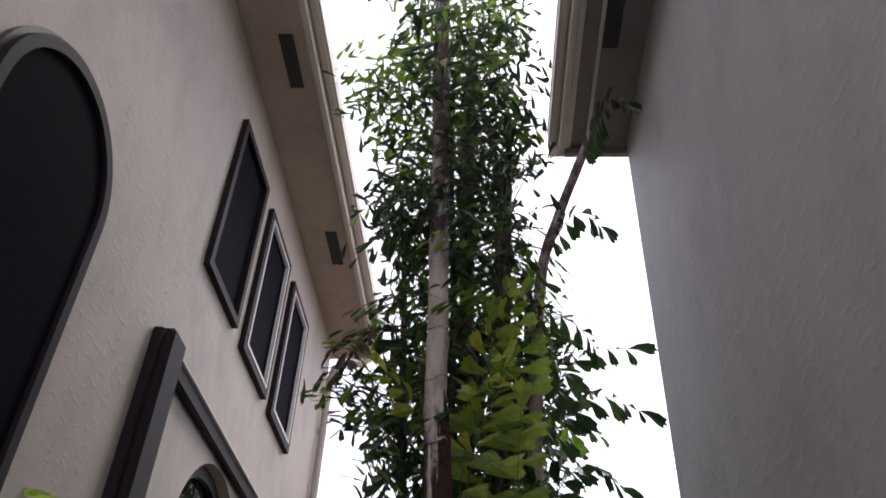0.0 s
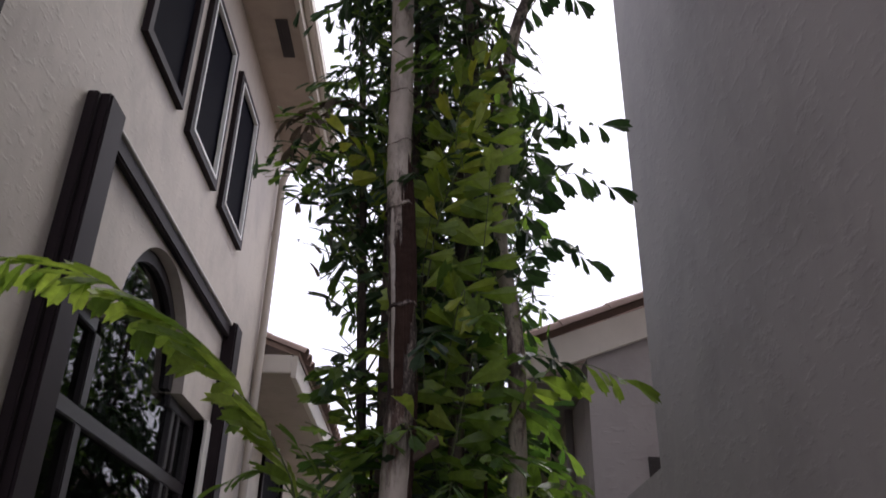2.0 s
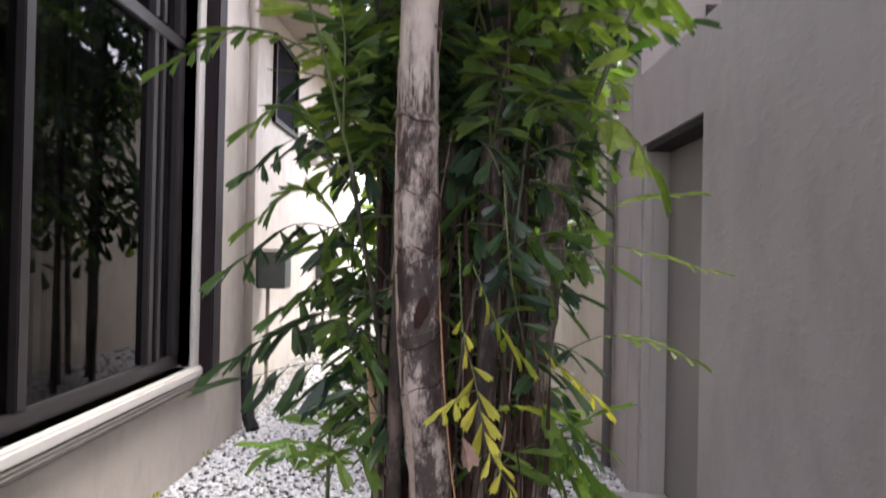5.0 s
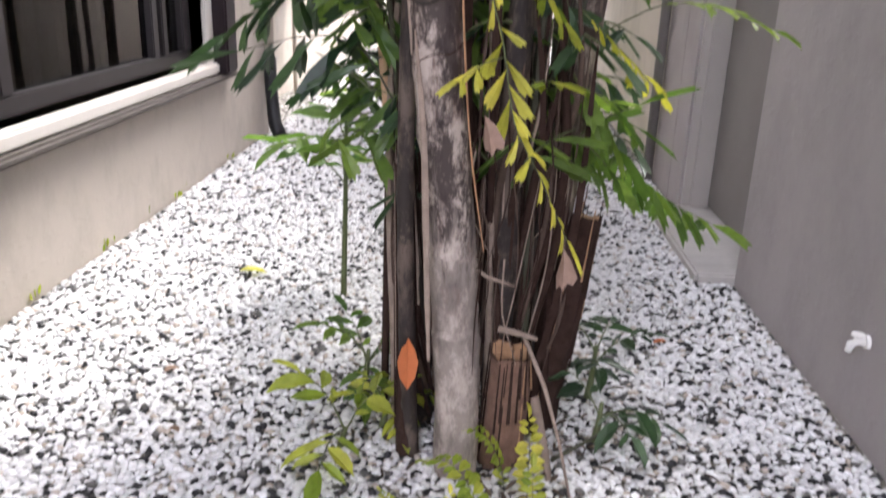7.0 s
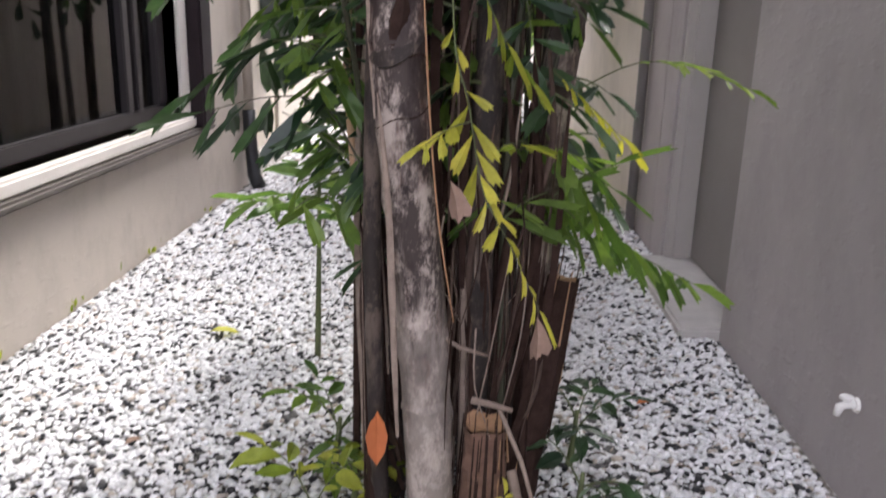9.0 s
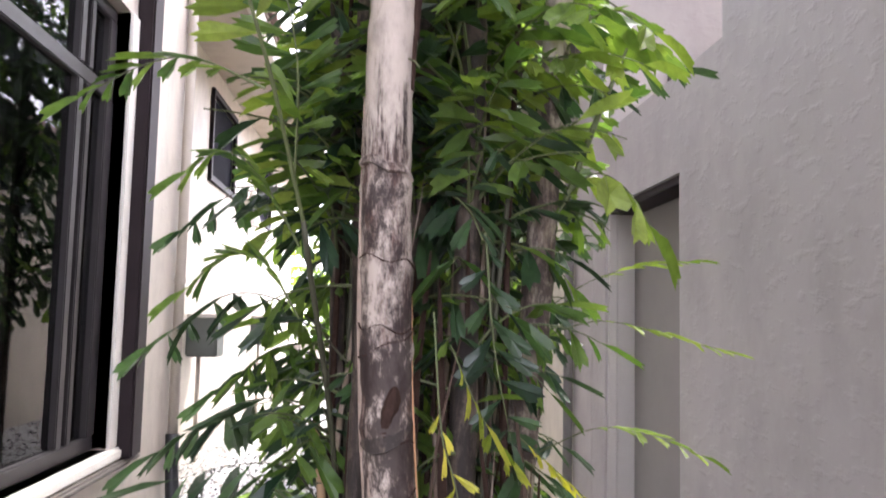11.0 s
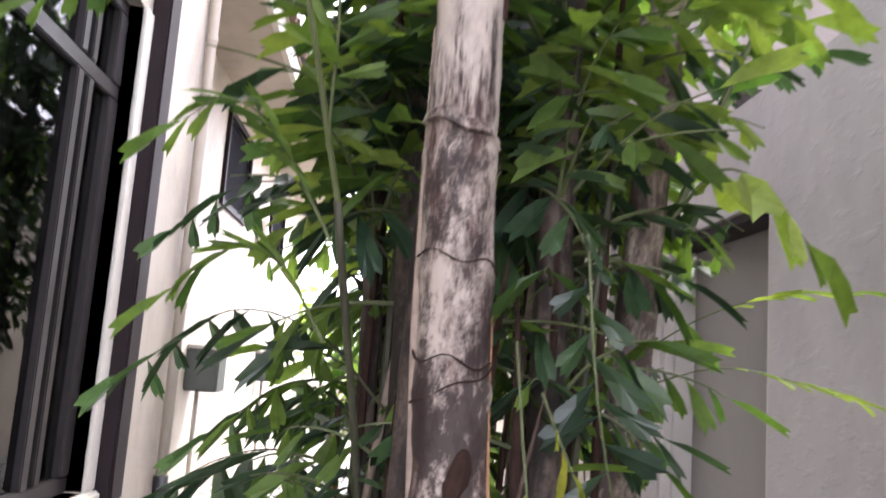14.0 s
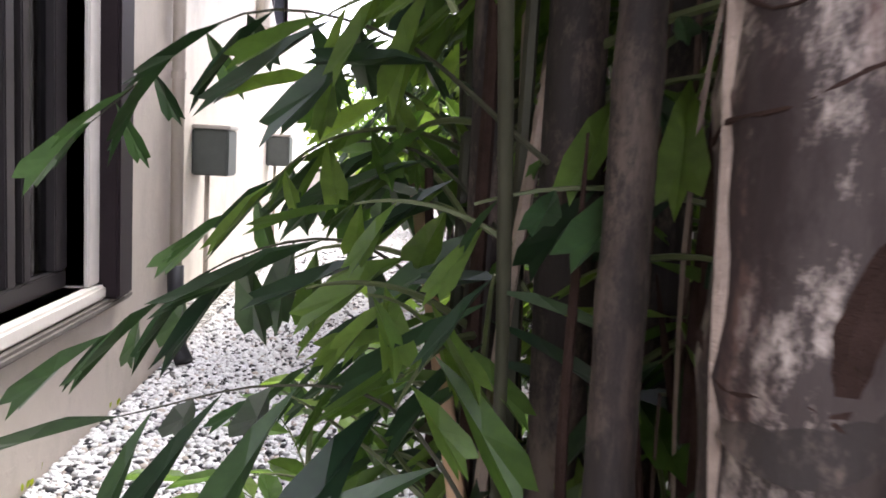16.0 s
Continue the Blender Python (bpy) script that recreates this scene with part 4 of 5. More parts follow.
# yellowing frond before the trunk foot
frond(clump, spline([(0.085, 3.93, 1.32), (0.098, 3.83, 1.09), (0.126, 3.815, 0.99), (0.155, 3.80, 0.84), (0.182, 3.775, 0.785), (0.215, 3.755, 0.73), (0.275, 3.735, 0.61)], 20), L_YELLOW, rng, 0.072, 0.3, False, 0.28, 0.052, 0.65, 0.0028, True, spread=42, single=True)
frond(clump, spline([(0.13, 3.80, 0.955), (0.095, 3.735, 0.95), (0.055, 3.69, 0.925)], 6), L_YELLOW, rng, 0.062, 0.38, False, 0.3, 0.036, 0.7, 0.0025, True, spread=38, single=True)
frond(clump, spline([(0.16, 3.88, 0.86), (0.2, 3.9, 0.9), (0.25, 3.93, 0.895)], 6), L_FERN, rng, 0.075, 0.3, False, 0.3, 0.05, 0.3, 0.0025, True, spread=40, single=True)
frond(clump, spline([(0.3, 4.16, 1.04), (0.37, 4.17, 0.98), (0.45, 4.18, 0.91), (0.5, 4.2, 0.86)], 8), L_YELLOW, rng, 0.085, 0.34, False, 0.15, 0.045, 0.5, 0.003, True, single=True)
frond(clump, spline([(0.12, 3.9, 1.25), (0.18, 3.9, 1.12), (0.24, 3.92, 1.03)], 8), L_FERN, rng, 0.09, 0.32, False, 0.2, 0.06, 0.6, 0.003, True, single=True)
frond(clump, spline([(0.2, 4.0, 1.5), (0.22, 3.98, 1.25), (0.26, 3.98, 1.05)], 8), L_DEEP, rng, 0.1, 0.36, False, 0.1, 0.07, 0.4, 0.004, True, single=True)
# green frond trailing to the east wall
frond(clump, spline([(0.31, 4.25, 0.88), (0.41, 4.33, 0.73), (0.55, 4.41, 0.57), (0.76, 4.47, 0.45)], 12), L_MID, rng, 0.15, 0.4, False, 0.1, 0.06, 0.8, 0.005, True, single=True)
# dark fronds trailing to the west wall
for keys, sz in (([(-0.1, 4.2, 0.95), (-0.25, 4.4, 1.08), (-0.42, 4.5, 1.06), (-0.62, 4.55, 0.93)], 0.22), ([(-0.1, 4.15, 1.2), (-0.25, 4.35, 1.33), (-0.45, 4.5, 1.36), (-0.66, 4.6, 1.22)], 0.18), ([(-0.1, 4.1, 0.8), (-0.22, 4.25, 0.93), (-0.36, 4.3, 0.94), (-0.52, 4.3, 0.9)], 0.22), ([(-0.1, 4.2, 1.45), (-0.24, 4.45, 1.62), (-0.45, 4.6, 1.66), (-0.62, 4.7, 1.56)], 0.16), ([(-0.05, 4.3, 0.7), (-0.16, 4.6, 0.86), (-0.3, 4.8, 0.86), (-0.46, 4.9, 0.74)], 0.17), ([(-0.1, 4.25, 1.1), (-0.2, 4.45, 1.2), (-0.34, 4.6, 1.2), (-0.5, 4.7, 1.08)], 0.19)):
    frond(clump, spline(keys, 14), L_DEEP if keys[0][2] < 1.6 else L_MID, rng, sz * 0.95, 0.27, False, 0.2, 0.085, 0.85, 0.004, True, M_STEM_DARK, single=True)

# ---- trunk details: scar, vines, torn sheaths, broken branch ----
L1 = spline(K1, 240)
at1 = lambda z: min(L1, key=lambda q: abs(q.z - z))
for k, (z, tilt) in enumerate(((1.085, 0.02), (1.60, -0.015), (0.53, 0.008), (0.33, 0.006), (2.62, 0.015), (3.02, 0.02))):
    bm = bmesh.new()
    b = at1(z)
    a0, a1 = (200, 330) if k in (0, 2) else (170, 350)
    prev = None
    for j in range(15):
        a = radians(a0 + (a1 - a0) * j / 14)
        w = math.sin(math.pi * j / 14)
        drop = -0.028 * w if k == 0 else 0.004 * math.sin(5 * a)
        tall = 0.04 * w if k == 0 else 0.006
        ring4 = [bm.verts.new((b.x + rr * math.cos(a), b.y + rr * math.sin(a), z + dz + drop + tilt * math.cos(a))) for rr, dz in ((0.048, 0.012 + tall), (0.0535 + 0.001 * w, 0.006 * w + 0.002 + tall * 0.5), (0.056 + 0.004 * w, -0.004), (0.048, -0.008))]
        if prev:
            for q in range(3):
                bm.faces.new((prev[q], prev[q + 1], ring4[q + 1], ring4[q]))
        prev = ring4
    part("leaf_scar", bm, M_BARK3 if k == 0 else M_BARK1, p1, "raised leaf scar")
for k, z0 in enumerate((1.25, 1.285, 1.08, 1.42, 3.3, 3.55, 4.2, 0.95)):
    rg2 = random.Random(70 + k)
    slope, wave = rg2.uniform(-0.03, 0.04), rg2.uniform(0, 0.012)
    pts = []
    for j in range(17):
        a = radians(165 + 12 * j)
        z = z0 + (j - 8) / 8 * slope + wave * math.sin(j * 0.9 + k)
        b = at1(z)
        pts.append((b.x + 0.0545 * math.cos(a), b.y + 0.0545 * math.sin(a), z))
    soup("vine", *tube(pts, [rg2.uniform(0.0008, 0.0021) for _ in pts], 5), M_SHEATH, p1, "thin dark dry vine")
bv, bf = tube([(0.0, 3.85, 2.07), (0.04, 3.835, 2.10), (0.085, 3.83, 2.13), (0.13, 3.825, 2.165)], [0.022, 0.018, 0.0165, 0.019], 9, 0.1, random.Random(3))
soup("broken_branch", bv, bf, paint("brown_dead_wood", (0.10, 0.07, 0.058), 0.85, 0.5, 40, bmp=0.8), p1, "short broken brown branch")


def strip(keys, w, rng, curl=0.4):
    """A torn, cupped strip of dry leaf sheath."""
    pts = spline(keys, 12)
    V, F = [], []
    for i, c in enumerate(pts):
        t = i / 12
        ww = w * (math.sin(math.pi * min(1, 0.12 + t * 0.86)) ** 0.6) * rng.uniform(0.85, 1.1)
        for k, (ox, oy) in enumerate(((-1, curl), (-0.4, 0), (0.4, 0), (1, curl))):
            V.append((c.x + ox * ww, c.y + oy * ww, c.z))
        V.append((c.x, c.y + 0.006, c.z))
    for i in range(12):
        a, b = i * 5, i * 5 + 5
        for k in range(3):
            F.append((a + k, a + k + 1, b + k + 1, b + k))
        F.append((a + 3, a + 4, b + 4, b + 3))
        F.append((a + 4, a, b, b + 4))
    return V, F


rg3 = random.Random(44)
soup("leaf_scar", *strip([(at1(z).x - 0.008 * (1 - k), at1(z).y - 0.056, z) for k, z in enumerate((1.085, 1.115, 1.145, 1.175))], 0.022, random.Random(8), 0.7), M_SHEATH, p1, "dark hollow of a dropped leaf")
# named strips beside the trunk, then a crowd of dry sheaths behind it
along = lambda zs, off, y: [(at1(z).x + o, y, z) for z, o in zip(zs, off)]
soup("bare_patch", *strip([(at1(z).x - 0.026, at1(z).y - 0.045, z) for z in (2.32, 2.55, 2.8, 3.02)], 0.013, rg3, 0.6), bare, p1, "smooth pale bark showing through")
for k in range(9):
    z0 = 2.22 + 0.05 * k + rg3.uniform(0, 0.1)
    o = 0.048 * math.sin(-0.35 + 0.2 * k)
    soup("sheath_strip", *strip([(at1(z).x + o + rg3.uniform(-0.004, 0.004), at1(z).y - 0.003 - (0.0515 ** 2 - o * o) ** 0.5, z) for z in (z0, z0 + 0.2, z0 + 0.4, z0 + rg3.uniform(0.5, 0.7))], rg3.uniform(0.008, 0.014), rg3, 0.3), M_SHEATH, p1, "dark dry sheath fibre clinging to the trunk")
# dark strips on the right edge paint the shaded side of the pale length
for k in range(4):
    z0, o = 1.72 + 0.06 * k + rg3.uniform(0, 0.08), 0.046 + 0.002 * k
    soup("sheath_strip", *strip([(at1(z).x + o, at1(z).y - 0.002 - max(0, 0.054 ** 2 - o * o) ** 0.5, z) for z in (z0, z0 + 0.15, z0 + 0.3, z0 + 0.45)], rg3.uniform(0.004, 0.008), rg3, 0.5), M_SHEATH, p1, "dark dry sheath fibre clinging to the trunk")
soup("sheath_strip", *strip(along((0.3, 0.55, 0.8, 1.0), (-0.056, -0.05, -0.035, -0.04), 3.815), 0.007, rg3), M_SHEATH_PALE, p1, "pale torn sheath strip")
soup("sheath_strip", *strip(along((0.95, 1.15, 1.4, 1.75), (-0.05, -0.051, -0.053, -0.05), 3.84), 0.0055, rg3), M_SHEATH_PALE, p1, "pale torn sheath strip")
soup("sheath_strip", *strip(along((0.55, 0.8, 1.12, 1.35), (0.07, 0.056, 0.052, 0.05), 3.835), 0.0022, rg3), paint("orange_dry_fibre", (0.36, 0.2, 0.11), 0.85, 0.4, 30), p1, "orange-brown torn fibre strip")
M_SHEATH_MID = paint("grey_brown_sheath", (0.10, 0.07, 0.056), 0.9, 0.7, 30, bmp=0.9, spec=0.1)
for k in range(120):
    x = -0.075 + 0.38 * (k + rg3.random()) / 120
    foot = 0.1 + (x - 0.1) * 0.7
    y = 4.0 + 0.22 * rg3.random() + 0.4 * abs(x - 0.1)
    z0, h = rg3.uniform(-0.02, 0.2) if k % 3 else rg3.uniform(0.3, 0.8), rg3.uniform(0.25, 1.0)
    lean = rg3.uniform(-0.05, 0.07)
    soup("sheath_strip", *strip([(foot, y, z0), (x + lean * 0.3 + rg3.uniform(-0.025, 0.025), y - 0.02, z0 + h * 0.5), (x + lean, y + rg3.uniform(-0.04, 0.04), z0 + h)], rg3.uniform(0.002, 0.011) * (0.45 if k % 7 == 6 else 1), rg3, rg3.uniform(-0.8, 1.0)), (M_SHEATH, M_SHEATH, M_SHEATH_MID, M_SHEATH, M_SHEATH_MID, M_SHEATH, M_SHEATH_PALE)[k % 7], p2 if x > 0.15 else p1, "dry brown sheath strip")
# loose fibres hanging from the torn sheaths
for k in range(14):
    x, y, z = rg3.uniform(0.07, 0.3), rg3.uniform(3.86, 3.98), rg3.uniform(0.45, 0.85)
    ln = rg3.uniform(0.12, 0.4)
    soup("sheath_strip", *tube(spline([(x, y, z), (x + rg3.uniform(-0.02, 0.03), y - 0.01, z - ln * 0.5), (x + rg3.uniform(-0.03, 0.05), y + 0.01, z - ln)], 6), [0.0022, 0.002, 0.0018, 0.0016, 0.0014, 0.001, 0.0006], 4), (M_SHEATH_MID, M_SHEATH, M_SHEATH_MID, M_SHEATH_PALE)[k % 4], p2, "thin hanging dry fibre")
# ringed young stem close beside the trunk
side, rgs = palm("slim brown ringed palm stem hugging the big trunk", [(-0.045, 4.03, -0.03), (-0.062, 4.0, 0.3), (-0.07, 3.98, 0.8), (-0.06, 4.03, 1.4), (-0.03, 4.1, 2.2), (0.0, 4.12, 3.6), (-0.06, 4.08, 5.2)], 0.021, 0.015, M_BARK3, 19, n=90)
crown(side, rgs, [(0.0, 4.12, 3.6), (-0.06, 4.08, 5.2)], (4.3, 5.2), 6, (0.6, 1.0), L_DEEP, 0.12, 0.27, hang=0.16)

# cut stumps
def stump(base, top, r0, r1, seed, label, topmat, skin=None):
    rg = random.Random(seed)
    st = holder("palm_stump", (0, 0, 0), label, "stump", "cut stumps")
    pts = spline([base, tuple((Vector(base) + Vector(top)) / 2 + Vector((0.005, 0, 0))), top], 10)
    v, f = tube(pts, [(r0 + (r1 - r0) * i / 10) * rg.uniform(0.95, 1.06) for i in range(11)], 14, 0.06, rg, False)
    for i in range(14):
        v[-14 + i] = v[-14 + i] + Vector((0, 0, rg.uniform(-0.008, 0.008)))
    soup("bark", v, f, skin or M_SHEATH, st)
    c = pts[-1]
    tv = [v[len(v) - 14 + i].lerp(c, 0.12) for i in range(14)] + [c + Vector((0, 0, -0.012))]
    soup("cut_face", tv, [(14, i, (i + 1) % 14) for i in range(14)], topmat, st, "raw torn wood")
    for k in range(20):
        a = rg.uniform(0, 6.28)
        q = pts[rg.randint(1, 7)]
        d = Vector((math.cos(a), math.sin(a), 0)) * (r0 * 1.02)
        soup("splinter", *tube([q + d, c + d * (r1 / r0) * 0.98 + Vector((0, 0, rg.uniform(-0.02, 0.075)))], [0.003, 0.001], 4), topmat if k % 4 == 0 else M_SHEATH, st)


stump((0.175, 4.02, -0.02), (0.19, 3.99, 0.26), 0.056, 0.05, 1, "short torn palm stump showing raw orange wood", M_WOOD, paint("split_pale_wood", (0.17, 0.10, 0.07), 0.9, 0.7, 30, bmp=0.9))
stump((0.265, 4.2, -0.02), (0.375, 4.3, 0.51), 0.06, 0.05, 2, "leaning dark brown cut palm stump", M_WOOD)
stump((-0.06, 4.03, -0.01), (-0.08, 4.03, 0.7), 0.028, 0.022, 3, "thin dry brown cut stem", M_SHEATH_PALE)

def stick(pts, radii, label, material):
    tagged(soup("twig", *tube(pts, radii, 6, 0.05, random.Random(len(label))), material, None, "", True), label, "twig", "dry twigs")


stick([(0.075, 3.9, 0.5), (0.125, 3.9, 0.47), (0.185, 3.92, 0.445)], [0.006, 0.005, 0.003], "short dry twig sticking out of the trunk", M_SHEATH_PALE)
stick([(0.155, 3.93, 0.335), (0.2, 3.92, 0.33), (0.245, 3.92, 0.318)], [0.008, 0.007, 0.005], "pale dry stub lying across the stump", M_SHEATH_PALE)
stick([(0.215, 3.93, 0.32), (0.27, 3.91, 0.22), (0.31, 3.89, 0.12), (0.345, 3.87, 0.008)], [0.005, 0.005, 0.004, 0.003], "dry bent twig leaning to the gravel", M_SHEATH_PALE)
stick([(0.255, 4.0, 0.16), (0.285, 3.95, 0.06), (0.3, 3.93, 0.01)], [0.012, 0.012, 0.008], "pale dry rib leaning on the stump", M_SHEATH_PALE)
stick([(0.310, 4.010, 0.012), (0.460, 4.080, 0.06), (0.580, 4.230, 0.015)], [0.005, 0.004, 0.003], "thin dark twig lying on the gravel", M_STEM_DARK)
stick([(-0.21, 4.62, 1.18), (-0.18, 4.35, 1.0), (-0.13, 4.2, 0.7)], [0.008, 0.01, 0.012], "tan dry leaf rib hanging in the clump", paint("tan_rib", (0.5, 0.33, 0.2), 0.7, 0.2, 12))


# ---- young sapling, seedlings, ferns, shrub, fallen leaves ----
def sapling(label, at, h, seed, material, size, n):
    rg = random.Random(seed)
    s = holder("palm_sapling", (0, 0, 0), label, "sapling", "young palms")
    x, y = at
    soup("stem", *tube(spline([(x, y, -0.01), (x + 0.01, y, h * 0.5), (x + 0.015, y + 0.01, h)], 8), [0.012 - 0.0008 * i for i in range(9)], 7), M_STEM, s, smooth=True)
    for k in range(n):
        a = k * 2.4 + rg.uniform(-0.4, 0.4)
        line = frond_line((x + 0.012, y + 0.005, h * rg.uniform(0.45, 1.0)), a, radians(rg.uniform(15, 65)), size * rg.uniform(1.4, 2.2), 1.2, 6)
        frond(s, line, material, rg, size, 0.34, False, 0.35, size * 0.5, 0.2, 0.004, True, fish=False, single=True)


sapling("thin young palm with light green leaves in the gravel", (-0.398, 5.056), 0.66, 61, L_MID, 0.15, 8)
sapling("low seedling with bright green leaves", (-0.235, 4.03), 0.05, 62, L_FERN, 0.10, 3)
sapling("low seedling with bright green leaves", (-0.22, 4.36), 0.10, 63, L_MID, 0.085, 5)
sapling("low seedling with bright green leaves", (-0.14, 4.14), 0.06, 64, L_FERN, 0.07, 5)
sapling("small dark seedling beside the stump", (0.44, 4.36), 0.14, 65, L_DEEP, 0.09, 4)
sapling("small seedling drooping over the gravel", (0.43, 4.12), 0.10, 66, L_DEEP, 0.09, 3)


def fern(keys, width, seed, material, label):
    """One sword-fern frond: a thin rib with a ladder of small blunt leaflets."""
    rg = random.Random(seed)
    f = holder("sword_fern", (0, 0, 0), label, "fern", "small ferns")
    frond(f, spline(keys, 14), material, rg, width, 0.5, False, 0.06, width * 0.5, 0.0, 0.0018, True, fish=False, spread=78, single=True)


GREEN_FERN, YELLOW_FERN = "bright green sword fern frond arching over the gravel", "yellow upright sword fern frond by the stump"
fern([(0.147, 3.69, 0), (0.115, 3.74, 0.075), (0.06, 3.79, 0.11), (0.0, 3.84, 0.085)], 0.034, 80, L_FERN, GREEN_FERN)
fern([(0.242, 3.69, 0), (0.243, 3.695, 0.05), (0.242, 3.71, 0.1), (0.24, 3.73, 0.14)], 0.030, 81, L_FERN, GREEN_FERN)
fern([(0.243, 3.85, 0.0), (0.242, 3.85, 0.08), (0.24, 3.86, 0.125), (0.235, 3.875, 0.17)], 0.032, 82, L_YELLOW, YELLOW_FERN)
fern([(0.19, 3.9, 0.0), (0.18, 3.9, 0.05), (0.145, 3.91, 0.105), (0.09, 3.92, 0.125)], 0.030, 83, L_FERN, GREEN_FERN)
fern([(0.075, 3.66, 0.0), (0.07, 3.67, 0.06), (0.065, 3.69, 0.1)], 0.022, 84, L_YELLOW, YELLOW_FERN)
for k, (x, y, dx, dy) in enumerate(((-0.055, 3.76, -0.04, 0.03), (-0.11, 3.66, -0.05, 0.02), (-0.1, 3.65, 0.03, 0.04), (0.05, 3.64, 0.05, 0.01), (0.06, 3.63, -0.04, 0.03), (0.09, 3.64, 0.05, 0.03), (0.55, 3.72, 0.05, 0.02), (0.58, 3.71, -0.04, 0.03), (0.53, 3.76, 0.02, 0.05), (0.02, 3.66, -0.03, -0.02))):
    fern([(x, y, 0), (x + dx * 0.4, y + dy * 0.4, 0.03), (x + dx, y + dy, 0.04)], 0.018, 86 + k, L_FERN, "small yellow-green sword fern growing in the gravel")

shrub = holder("shrub", (0, 0, 0), "small shrub with round grey-green leaves by the wall", "shrub")
rg4 = random.Random(9)
for k in range(5):
    tip = Vector((-1.36 + rg4.uniform(0, 0.1), 4.22 + rg4.uniform(-0.16, 0.12), 0.3 + 0.14 * k))
    soup("twig", *tube([(-1.4, 4.18, -0.01), tuple((Vector((-1.4, 4.18, 0)) + tip) / 2 + Vector((0.01, 0, 0.05))), tip], [0.006, 0.004, 0.002], 5), M_STEM_DARK, shrub)
    for j in range(7):
        b = Vector((-1.4, 4.18, 0)).lerp(tip, 0.35 + 0.65 * j / 6)
        V, F = [], []
        u = Vector((rg4.uniform(-0.3, 1), rg4.uniform(-1, 1), rg4.uniform(-0.2, 0.6))).normalized()
        w = u.cross(Vector((0, 0, 1))).normalized()
        leaflet(V, F, b, u, w, w.cross(u), rg4.uniform(0.05, 0.075), 0.04, rg4, False)
        soup("leaf", V, F, L_DEEP, shrub)


def fallen(at, size, az, material, label, stand=0.0, fish=False):
    rg = random.Random(int(1000 * at[0]))
    V, F = [], []
    u = Vector((math.cos(radians(az)), math.sin(radians(az)), stand)).normalized()
    w = u.cross(Vector((0, 0, 1))).normalized()
    leaflet(V, F, Vector((at[0], at[1], at[2] if len(at) > 2 else 0.024)), u, w, w.cross(u), size, size * (0.6 if fish else 0.5), rg, fish)
    tagged(soup("fallen_leaf", V, F, material), label, "leaf", "fallen leaves")


fallen((-0.84, 5.2), 0.11, 10, L_YELLOW, "yellow fallen leaf on the gravel")
fallen((-0.81, 4.33), 0.06, 60, M_DEADLEAF, "curled brown fallen leaf on the gravel")
fallen((-0.65, 4.02), 0.05, 140, M_DEADLEAF, "curled brown fallen leaf on the gravel")
fallen((0.70, 4.72), 0.06, 30, M_ORANGE, "small reddish fallen leaf on the gravel")
fallen((-0.05, 3.91, 0.20), 0.10, 95, M_ORANGE, "orange dead leaf standing against the trunk foot", 4.0)
fallen((0.098, 3.775, 0.85), 0.085, -60, M_DEADLEAF, "pale dry leaf caught beside the trunk", -1.2, True)
fallen((0.280, 3.860, 0.56), 0.09, -70, M_DEADLEAF, "reddish dry leaf hanging by the stump", -3.0, True)

# weeds along the foot of the west wall
weeds = holder("weed", (0, 0, 0), "small yellowish weeds along the foot of the wall", "weed")
weeds.name = "weeds"
V, F = [], []
rg5 = random.Random(17)
for k in range(60):
    y = rg5.choice((4.55, 4.9, 5.4, 5.9, 6.3, 7.2)) + rg5.gauss(0, 0.06)
    b = Vector((-1.52 + rg5.random() * 0.03, y, 0))
    u = Vector((rg5.uniform(0, 0.8), rg5.uniform(-0.7, 0.7), 1)).normalized()
    w = u.cross(Vector((0.3, 1, 0))).normalized()
    leaflet(V, F, b, u, w, w.cross(u), rg5.uniform(0.03, 0.07), 0.014, rg5, False)
tagged(soup("blades", V, F, L_FERN, weeds), kind="stuff")


# dry litter round the foot of the clump
V, F = [], []
rg6 = random.Random(23)
for k in range(420):
    a, d = rg6.uniform(0, 6.28), abs(rg6.gauss(0, 0.3))
    b = Vector((0.12 + d * math.cos(a) * 1.1, 4.1 + d * math.sin(a), 0.014 + rg6.random() * 0.012))
    u = Vector((rg6.uniform(-1, 1), rg6.uniform(-1, 1), rg6.uniform(-0.15, 0.3))).normalized()
    w = u.cross(Vector((0, 0, 1))).normalized()
    leaflet(V, F, b, u, w, w.cross(u), rg6.uniform(0.012, 0.05), rg6.uniform(0.004, 0.014), rg6, False)
tagged(soup("leaf_litter", V, F, L_DEAD), "dry brown leaf litter on the gravel", "litter", kind="stuff")


grove = False
# ---- beyond the passage: a low white garden wall, shrubs and trees ----
bm = bmesh.new()
box(bm, -3.2, 3.2, 20.6, 20.85, -0.1, 0.75, 0.02)
box(bm, -3.25, 3.25, 20.55, 20.9, 0.75, 0.83, 0.02)
for x in (-2.4, -0.9, 0.6, 2.1):
    box(bm, x - 0.18, x + 0.18, 20.5, 20.95, -0.1, 1.2, 0.02)
tagged(part("garden_wall", bm, M_WALL_FAR), "low white garden wall with piers", "wall", kind="structure")


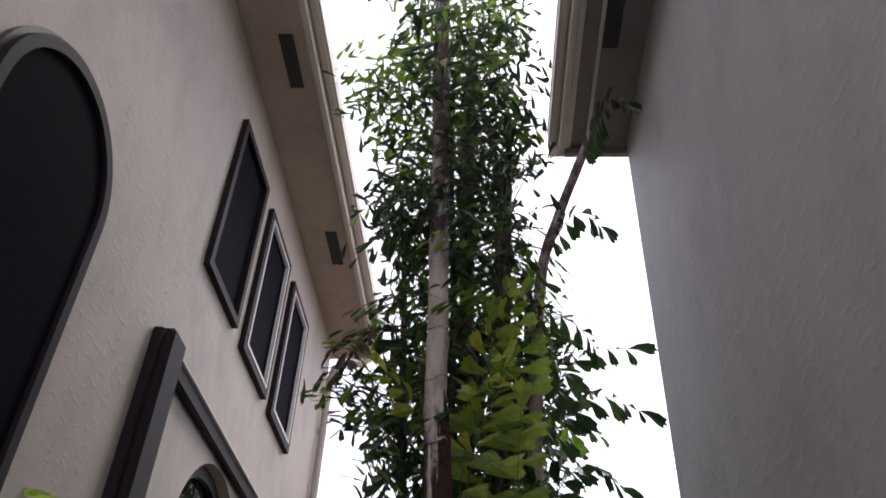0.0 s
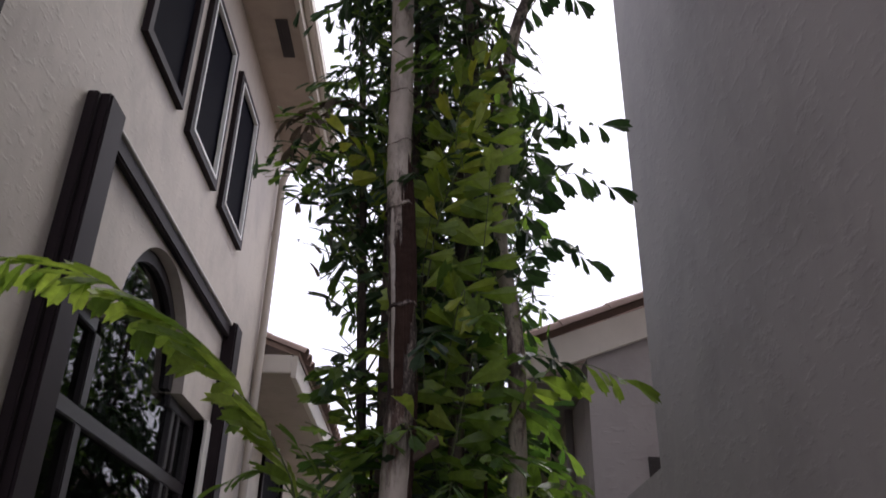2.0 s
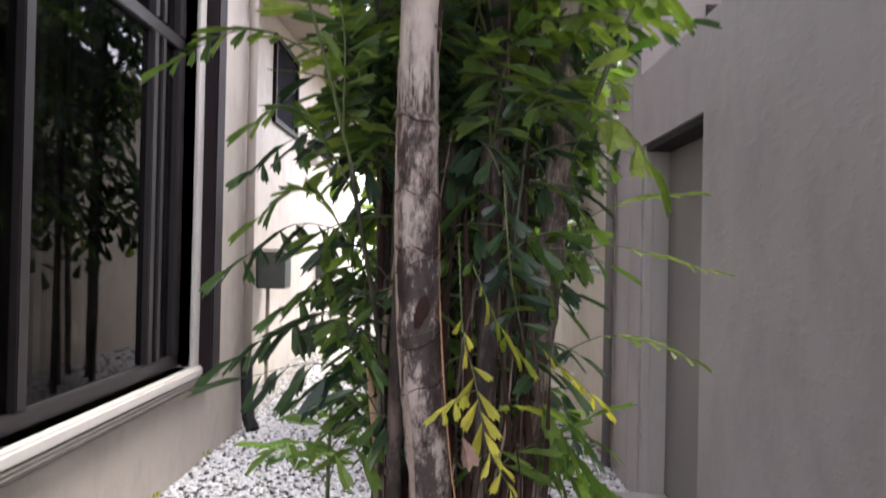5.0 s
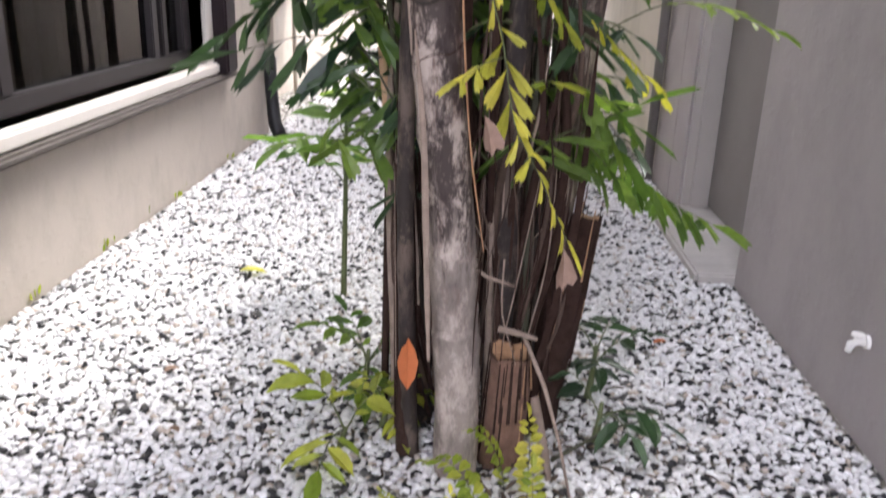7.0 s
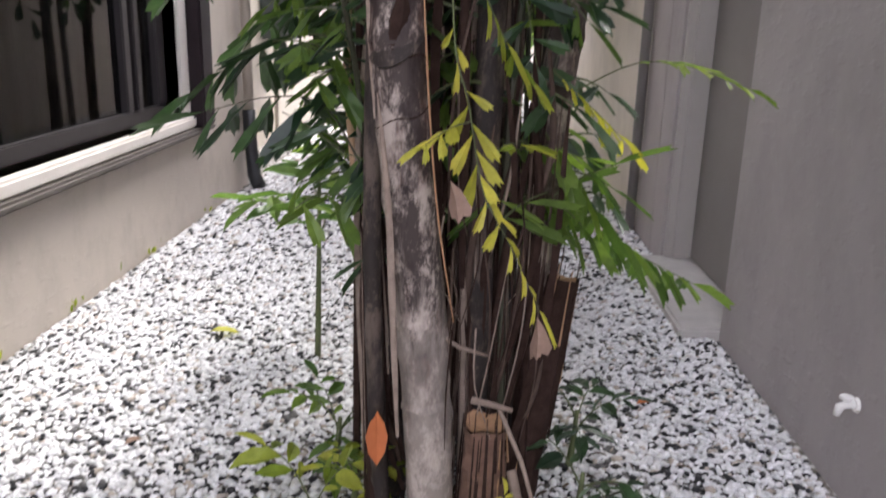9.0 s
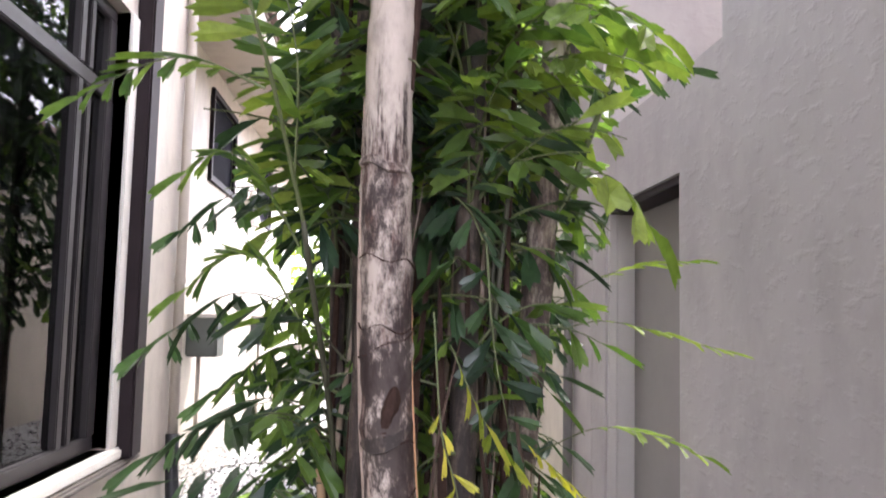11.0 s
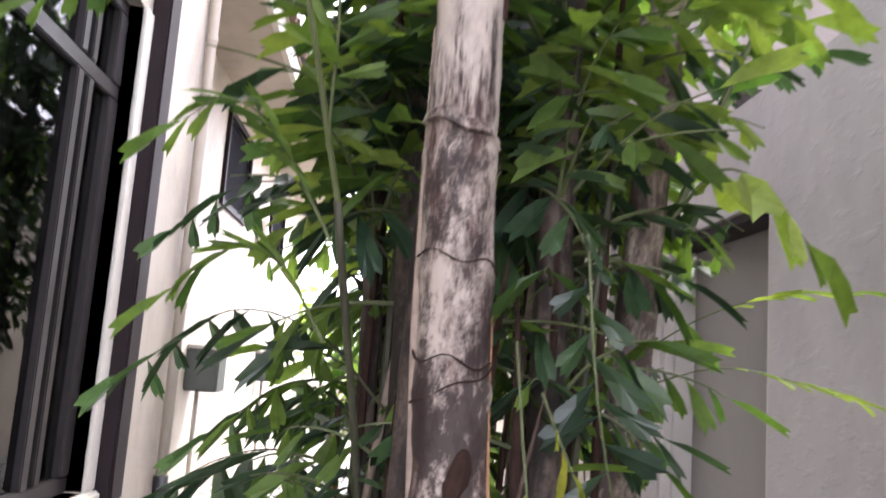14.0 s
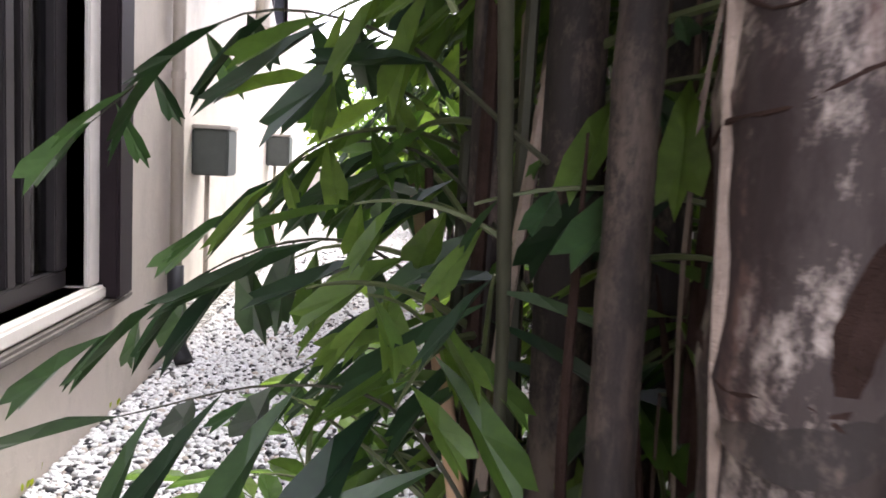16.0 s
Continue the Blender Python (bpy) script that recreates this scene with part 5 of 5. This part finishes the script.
def bush(at, r, h, seed, material, label, name="garden_tree"):
    rg = random.Random(seed)
    t = holder(name, (0, 0, 0), label, "tree", "far trees")
    x, y = at
    soup("trunk", *tube(spline([(x, y, -0.05), (x + 0.1, y, h * 0.35), (x, y + 0.1, h * 0.7)], 8), [0.09 * r * (1 - 0.09 * i) for i in range(9)], 8), M_BARK3, t)
    V, F = [], []
    for k in range(900):
        a, e = rg.uniform(0, 6.28), rg.gauss(0, 0.45)
        rr = r * (0.45 + 0.55 * rg.random()) * (1 + 0.35 * noise.noise(Vector((math.cos(a) * 2 + seed, math.sin(a) * 2, e * 3))))
        c = Vector((x + rr * math.cos(a) * math.cos(e), y + rr * math.sin(a) * math.cos(e), h * 0.62 + rr * math.sin(e) * 1.1 + rg.gauss(0, h * 0.12)))
        if c.z < 0.1:
            continue
        u = Vector((rg.uniform(-1, 1), rg.uniform(-1, 1), rg.uniform(-0.8, 0.5))).normalized()
        w = u.cross(Vector((0.2, 0.1, 1))).normalized()
        leaflet(V, F, c, u, w, w.cross(u), rg.uniform(0.18, 0.34), 0.11, rg, False)
    tagged(soup("crown", V, F, material, t), kind="stuff")


bush((-2.6, 23.5), 1.5, 3.4, 201, L_LIGHT, "leafy garden tree behind the white wall")
bush((-0.6, 24.5), 1.3, 2.6, 202, L_MID, "leafy garden tree behind the white wall")
bush((1.4, 23.5), 1.6, 3.6, 203, L_MID, "leafy garden tree behind the white wall")
bush((-0.4, 18.6), 0.5, 1.1, 204, L_LIGHT, "low rounded shrub before the white wall", "garden_shrub")
bush((0.55, 16.5), 0.55, 2.4, 205, L_MID, "tall leafy shrub at the end of the passage", "garden_shrub")

# ---- roof tiles on the visible edges ----
tile_me = barrel_tile(0.42, 0.1)
east_roof, wing_roof = bpy.data.objects["roof_east_wing"], bpy.data.objects["roof_west_wing"]
ang = math.atan(SL)
for i in range(9):
    for j in range(3):
        t = new("roof_tile", tile_me)
        t.parent = east_roof
        x = 0.58 + i * 0.345
        t.matrix_basis = Matrix.Translation((x, GY - 0.03 + j * 0.2, rake(x) + 0.215 + 0.004 * ((i * 7 + j * 3) % 5))) @ Matrix.Rotation(-ang - 0.02, 4, "Y")
wang = math.atan(1.4 / 3.72)
for i in range(5):
    for j in range(46):
        t = new("roof_tile", tile_me)
        t.parent = wing_roof
        x = -1.13 - i * 0.35
        t.matrix_basis = Matrix.Translation((x, 8.36 + j * 0.205, 4.06 + (-1.18 - x) * 1.4 / 3.72 + 0.05 + 0.004 * ((i * 5 + j * 3) % 4))) @ Matrix.Rotation(math.pi, 4, "Z") @ Matrix.Rotation(-wang - 0.02, 4, "Y")

# ---- the pebbles ----
nr = np.random.RandomState(4)
phi = (1 + 5 ** 0.5) / 2
ico = np.array([(-1, phi, 0), (1, phi, 0), (-1, -phi, 0), (1, -phi, 0), (0, -1, phi), (0, 1, phi), (0, -1, -phi), (0, 1, -phi), (phi, 0, -1), (phi, 0, 1), (-phi, 0, -1), (-phi, 0, 1)]) / (1 + phi * phi) ** 0.5
tri = np.array([(0, 11, 5), (0, 5, 1), (0, 1, 7), (0, 7, 10), (0, 10, 11), (1, 5, 9), (5, 11, 4), (11, 10, 2), (10, 7, 6), (7, 1, 8), (3, 9, 4), (3, 4, 2), (3, 2, 6), (3, 6, 8), (3, 8, 9), (4, 9, 5), (2, 4, 11), (6, 2, 10), (8, 6, 7), (9, 8, 1)])


def scatter(x0, x1, y0, y1, pitch, r):
    xs, ys = np.meshgrid(np.arange(x0, x1, pitch), np.arange(y0, y1, pitch))
    n = xs.size
    c = np.stack([xs.ravel() + nr.uniform(-0.55, 0.55, n) * pitch, ys.ravel() + nr.uniform(-0.55, 0.55, n) * pitch, nr.uniform(0.0, 0.009, n)], 1)
    size = r * nr.uniform(0.65, 1.35, (n, 1)) * np.stack([nr.uniform(0.8, 1.3, n), nr.uniform(0.65, 1.0, n), nr.uniform(0.4, 0.7, n)], 1)
    v = ico[None] * (1 + nr.uniform(-0.22, 0.22, (n, 12, 1))) * size[:, None]
    a, b = nr.uniform(0, 6.283, n), nr.uniform(-0.5, 0.5, n)
    ca, sa, cb, sb = np.cos(a)[:, None], np.sin(a)[:, None], np.cos(b)[:, None], np.sin(b)[:, None]
    y, z = v[..., 1] * cb - v[..., 2] * sb, v[..., 1] * sb + v[..., 2] * cb
    w = np.stack([v[..., 0] * ca - y * sa, v[..., 0] * sa + y * ca, z], 2) + c[:, None]
    w[..., 0] = np.clip(w[..., 0], -1.538, 1.09)
    return w.reshape(-1, 3), (tri[None] + (np.arange(n) * 12)[:, None, None]).reshape(-1, 3)


sets = [scatter(-1.52, 1.08, 3.3, 6.4, 0.0155, 0.0124), scatter(-1.52, 1.08, 6.4, 9.5, 0.022, 0.0175), scatter(-1.88, 1.1, 9.5, 14, 0.034, 0.025)]
vv = np.concatenate([q[0] for q in sets])
off = np.cumsum([0] + [len(q[0]) for q in sets])
ff = np.concatenate([q[1] + o for q, o in zip(sets, off)])
me = bpy.data.meshes.new("gravel")
me.vertices.add(len(vv))
me.vertices.foreach_set("co", vv.astype(np.float32).ravel())
me.loops.add(ff.size)
me.loops.foreach_set("vertex_index", ff.astype(np.int32).ravel())
me.polygons.add(len(ff))
me.polygons.foreach_set("loop_start", np.arange(0, ff.size, 3, dtype=np.int32))
me.update(calc_edges=True)
me.materials.append(M_GRAVEL)
tagged(new("gravel", me), "white marble chips mixed with black pebbles", "gravel", kind="stuff")
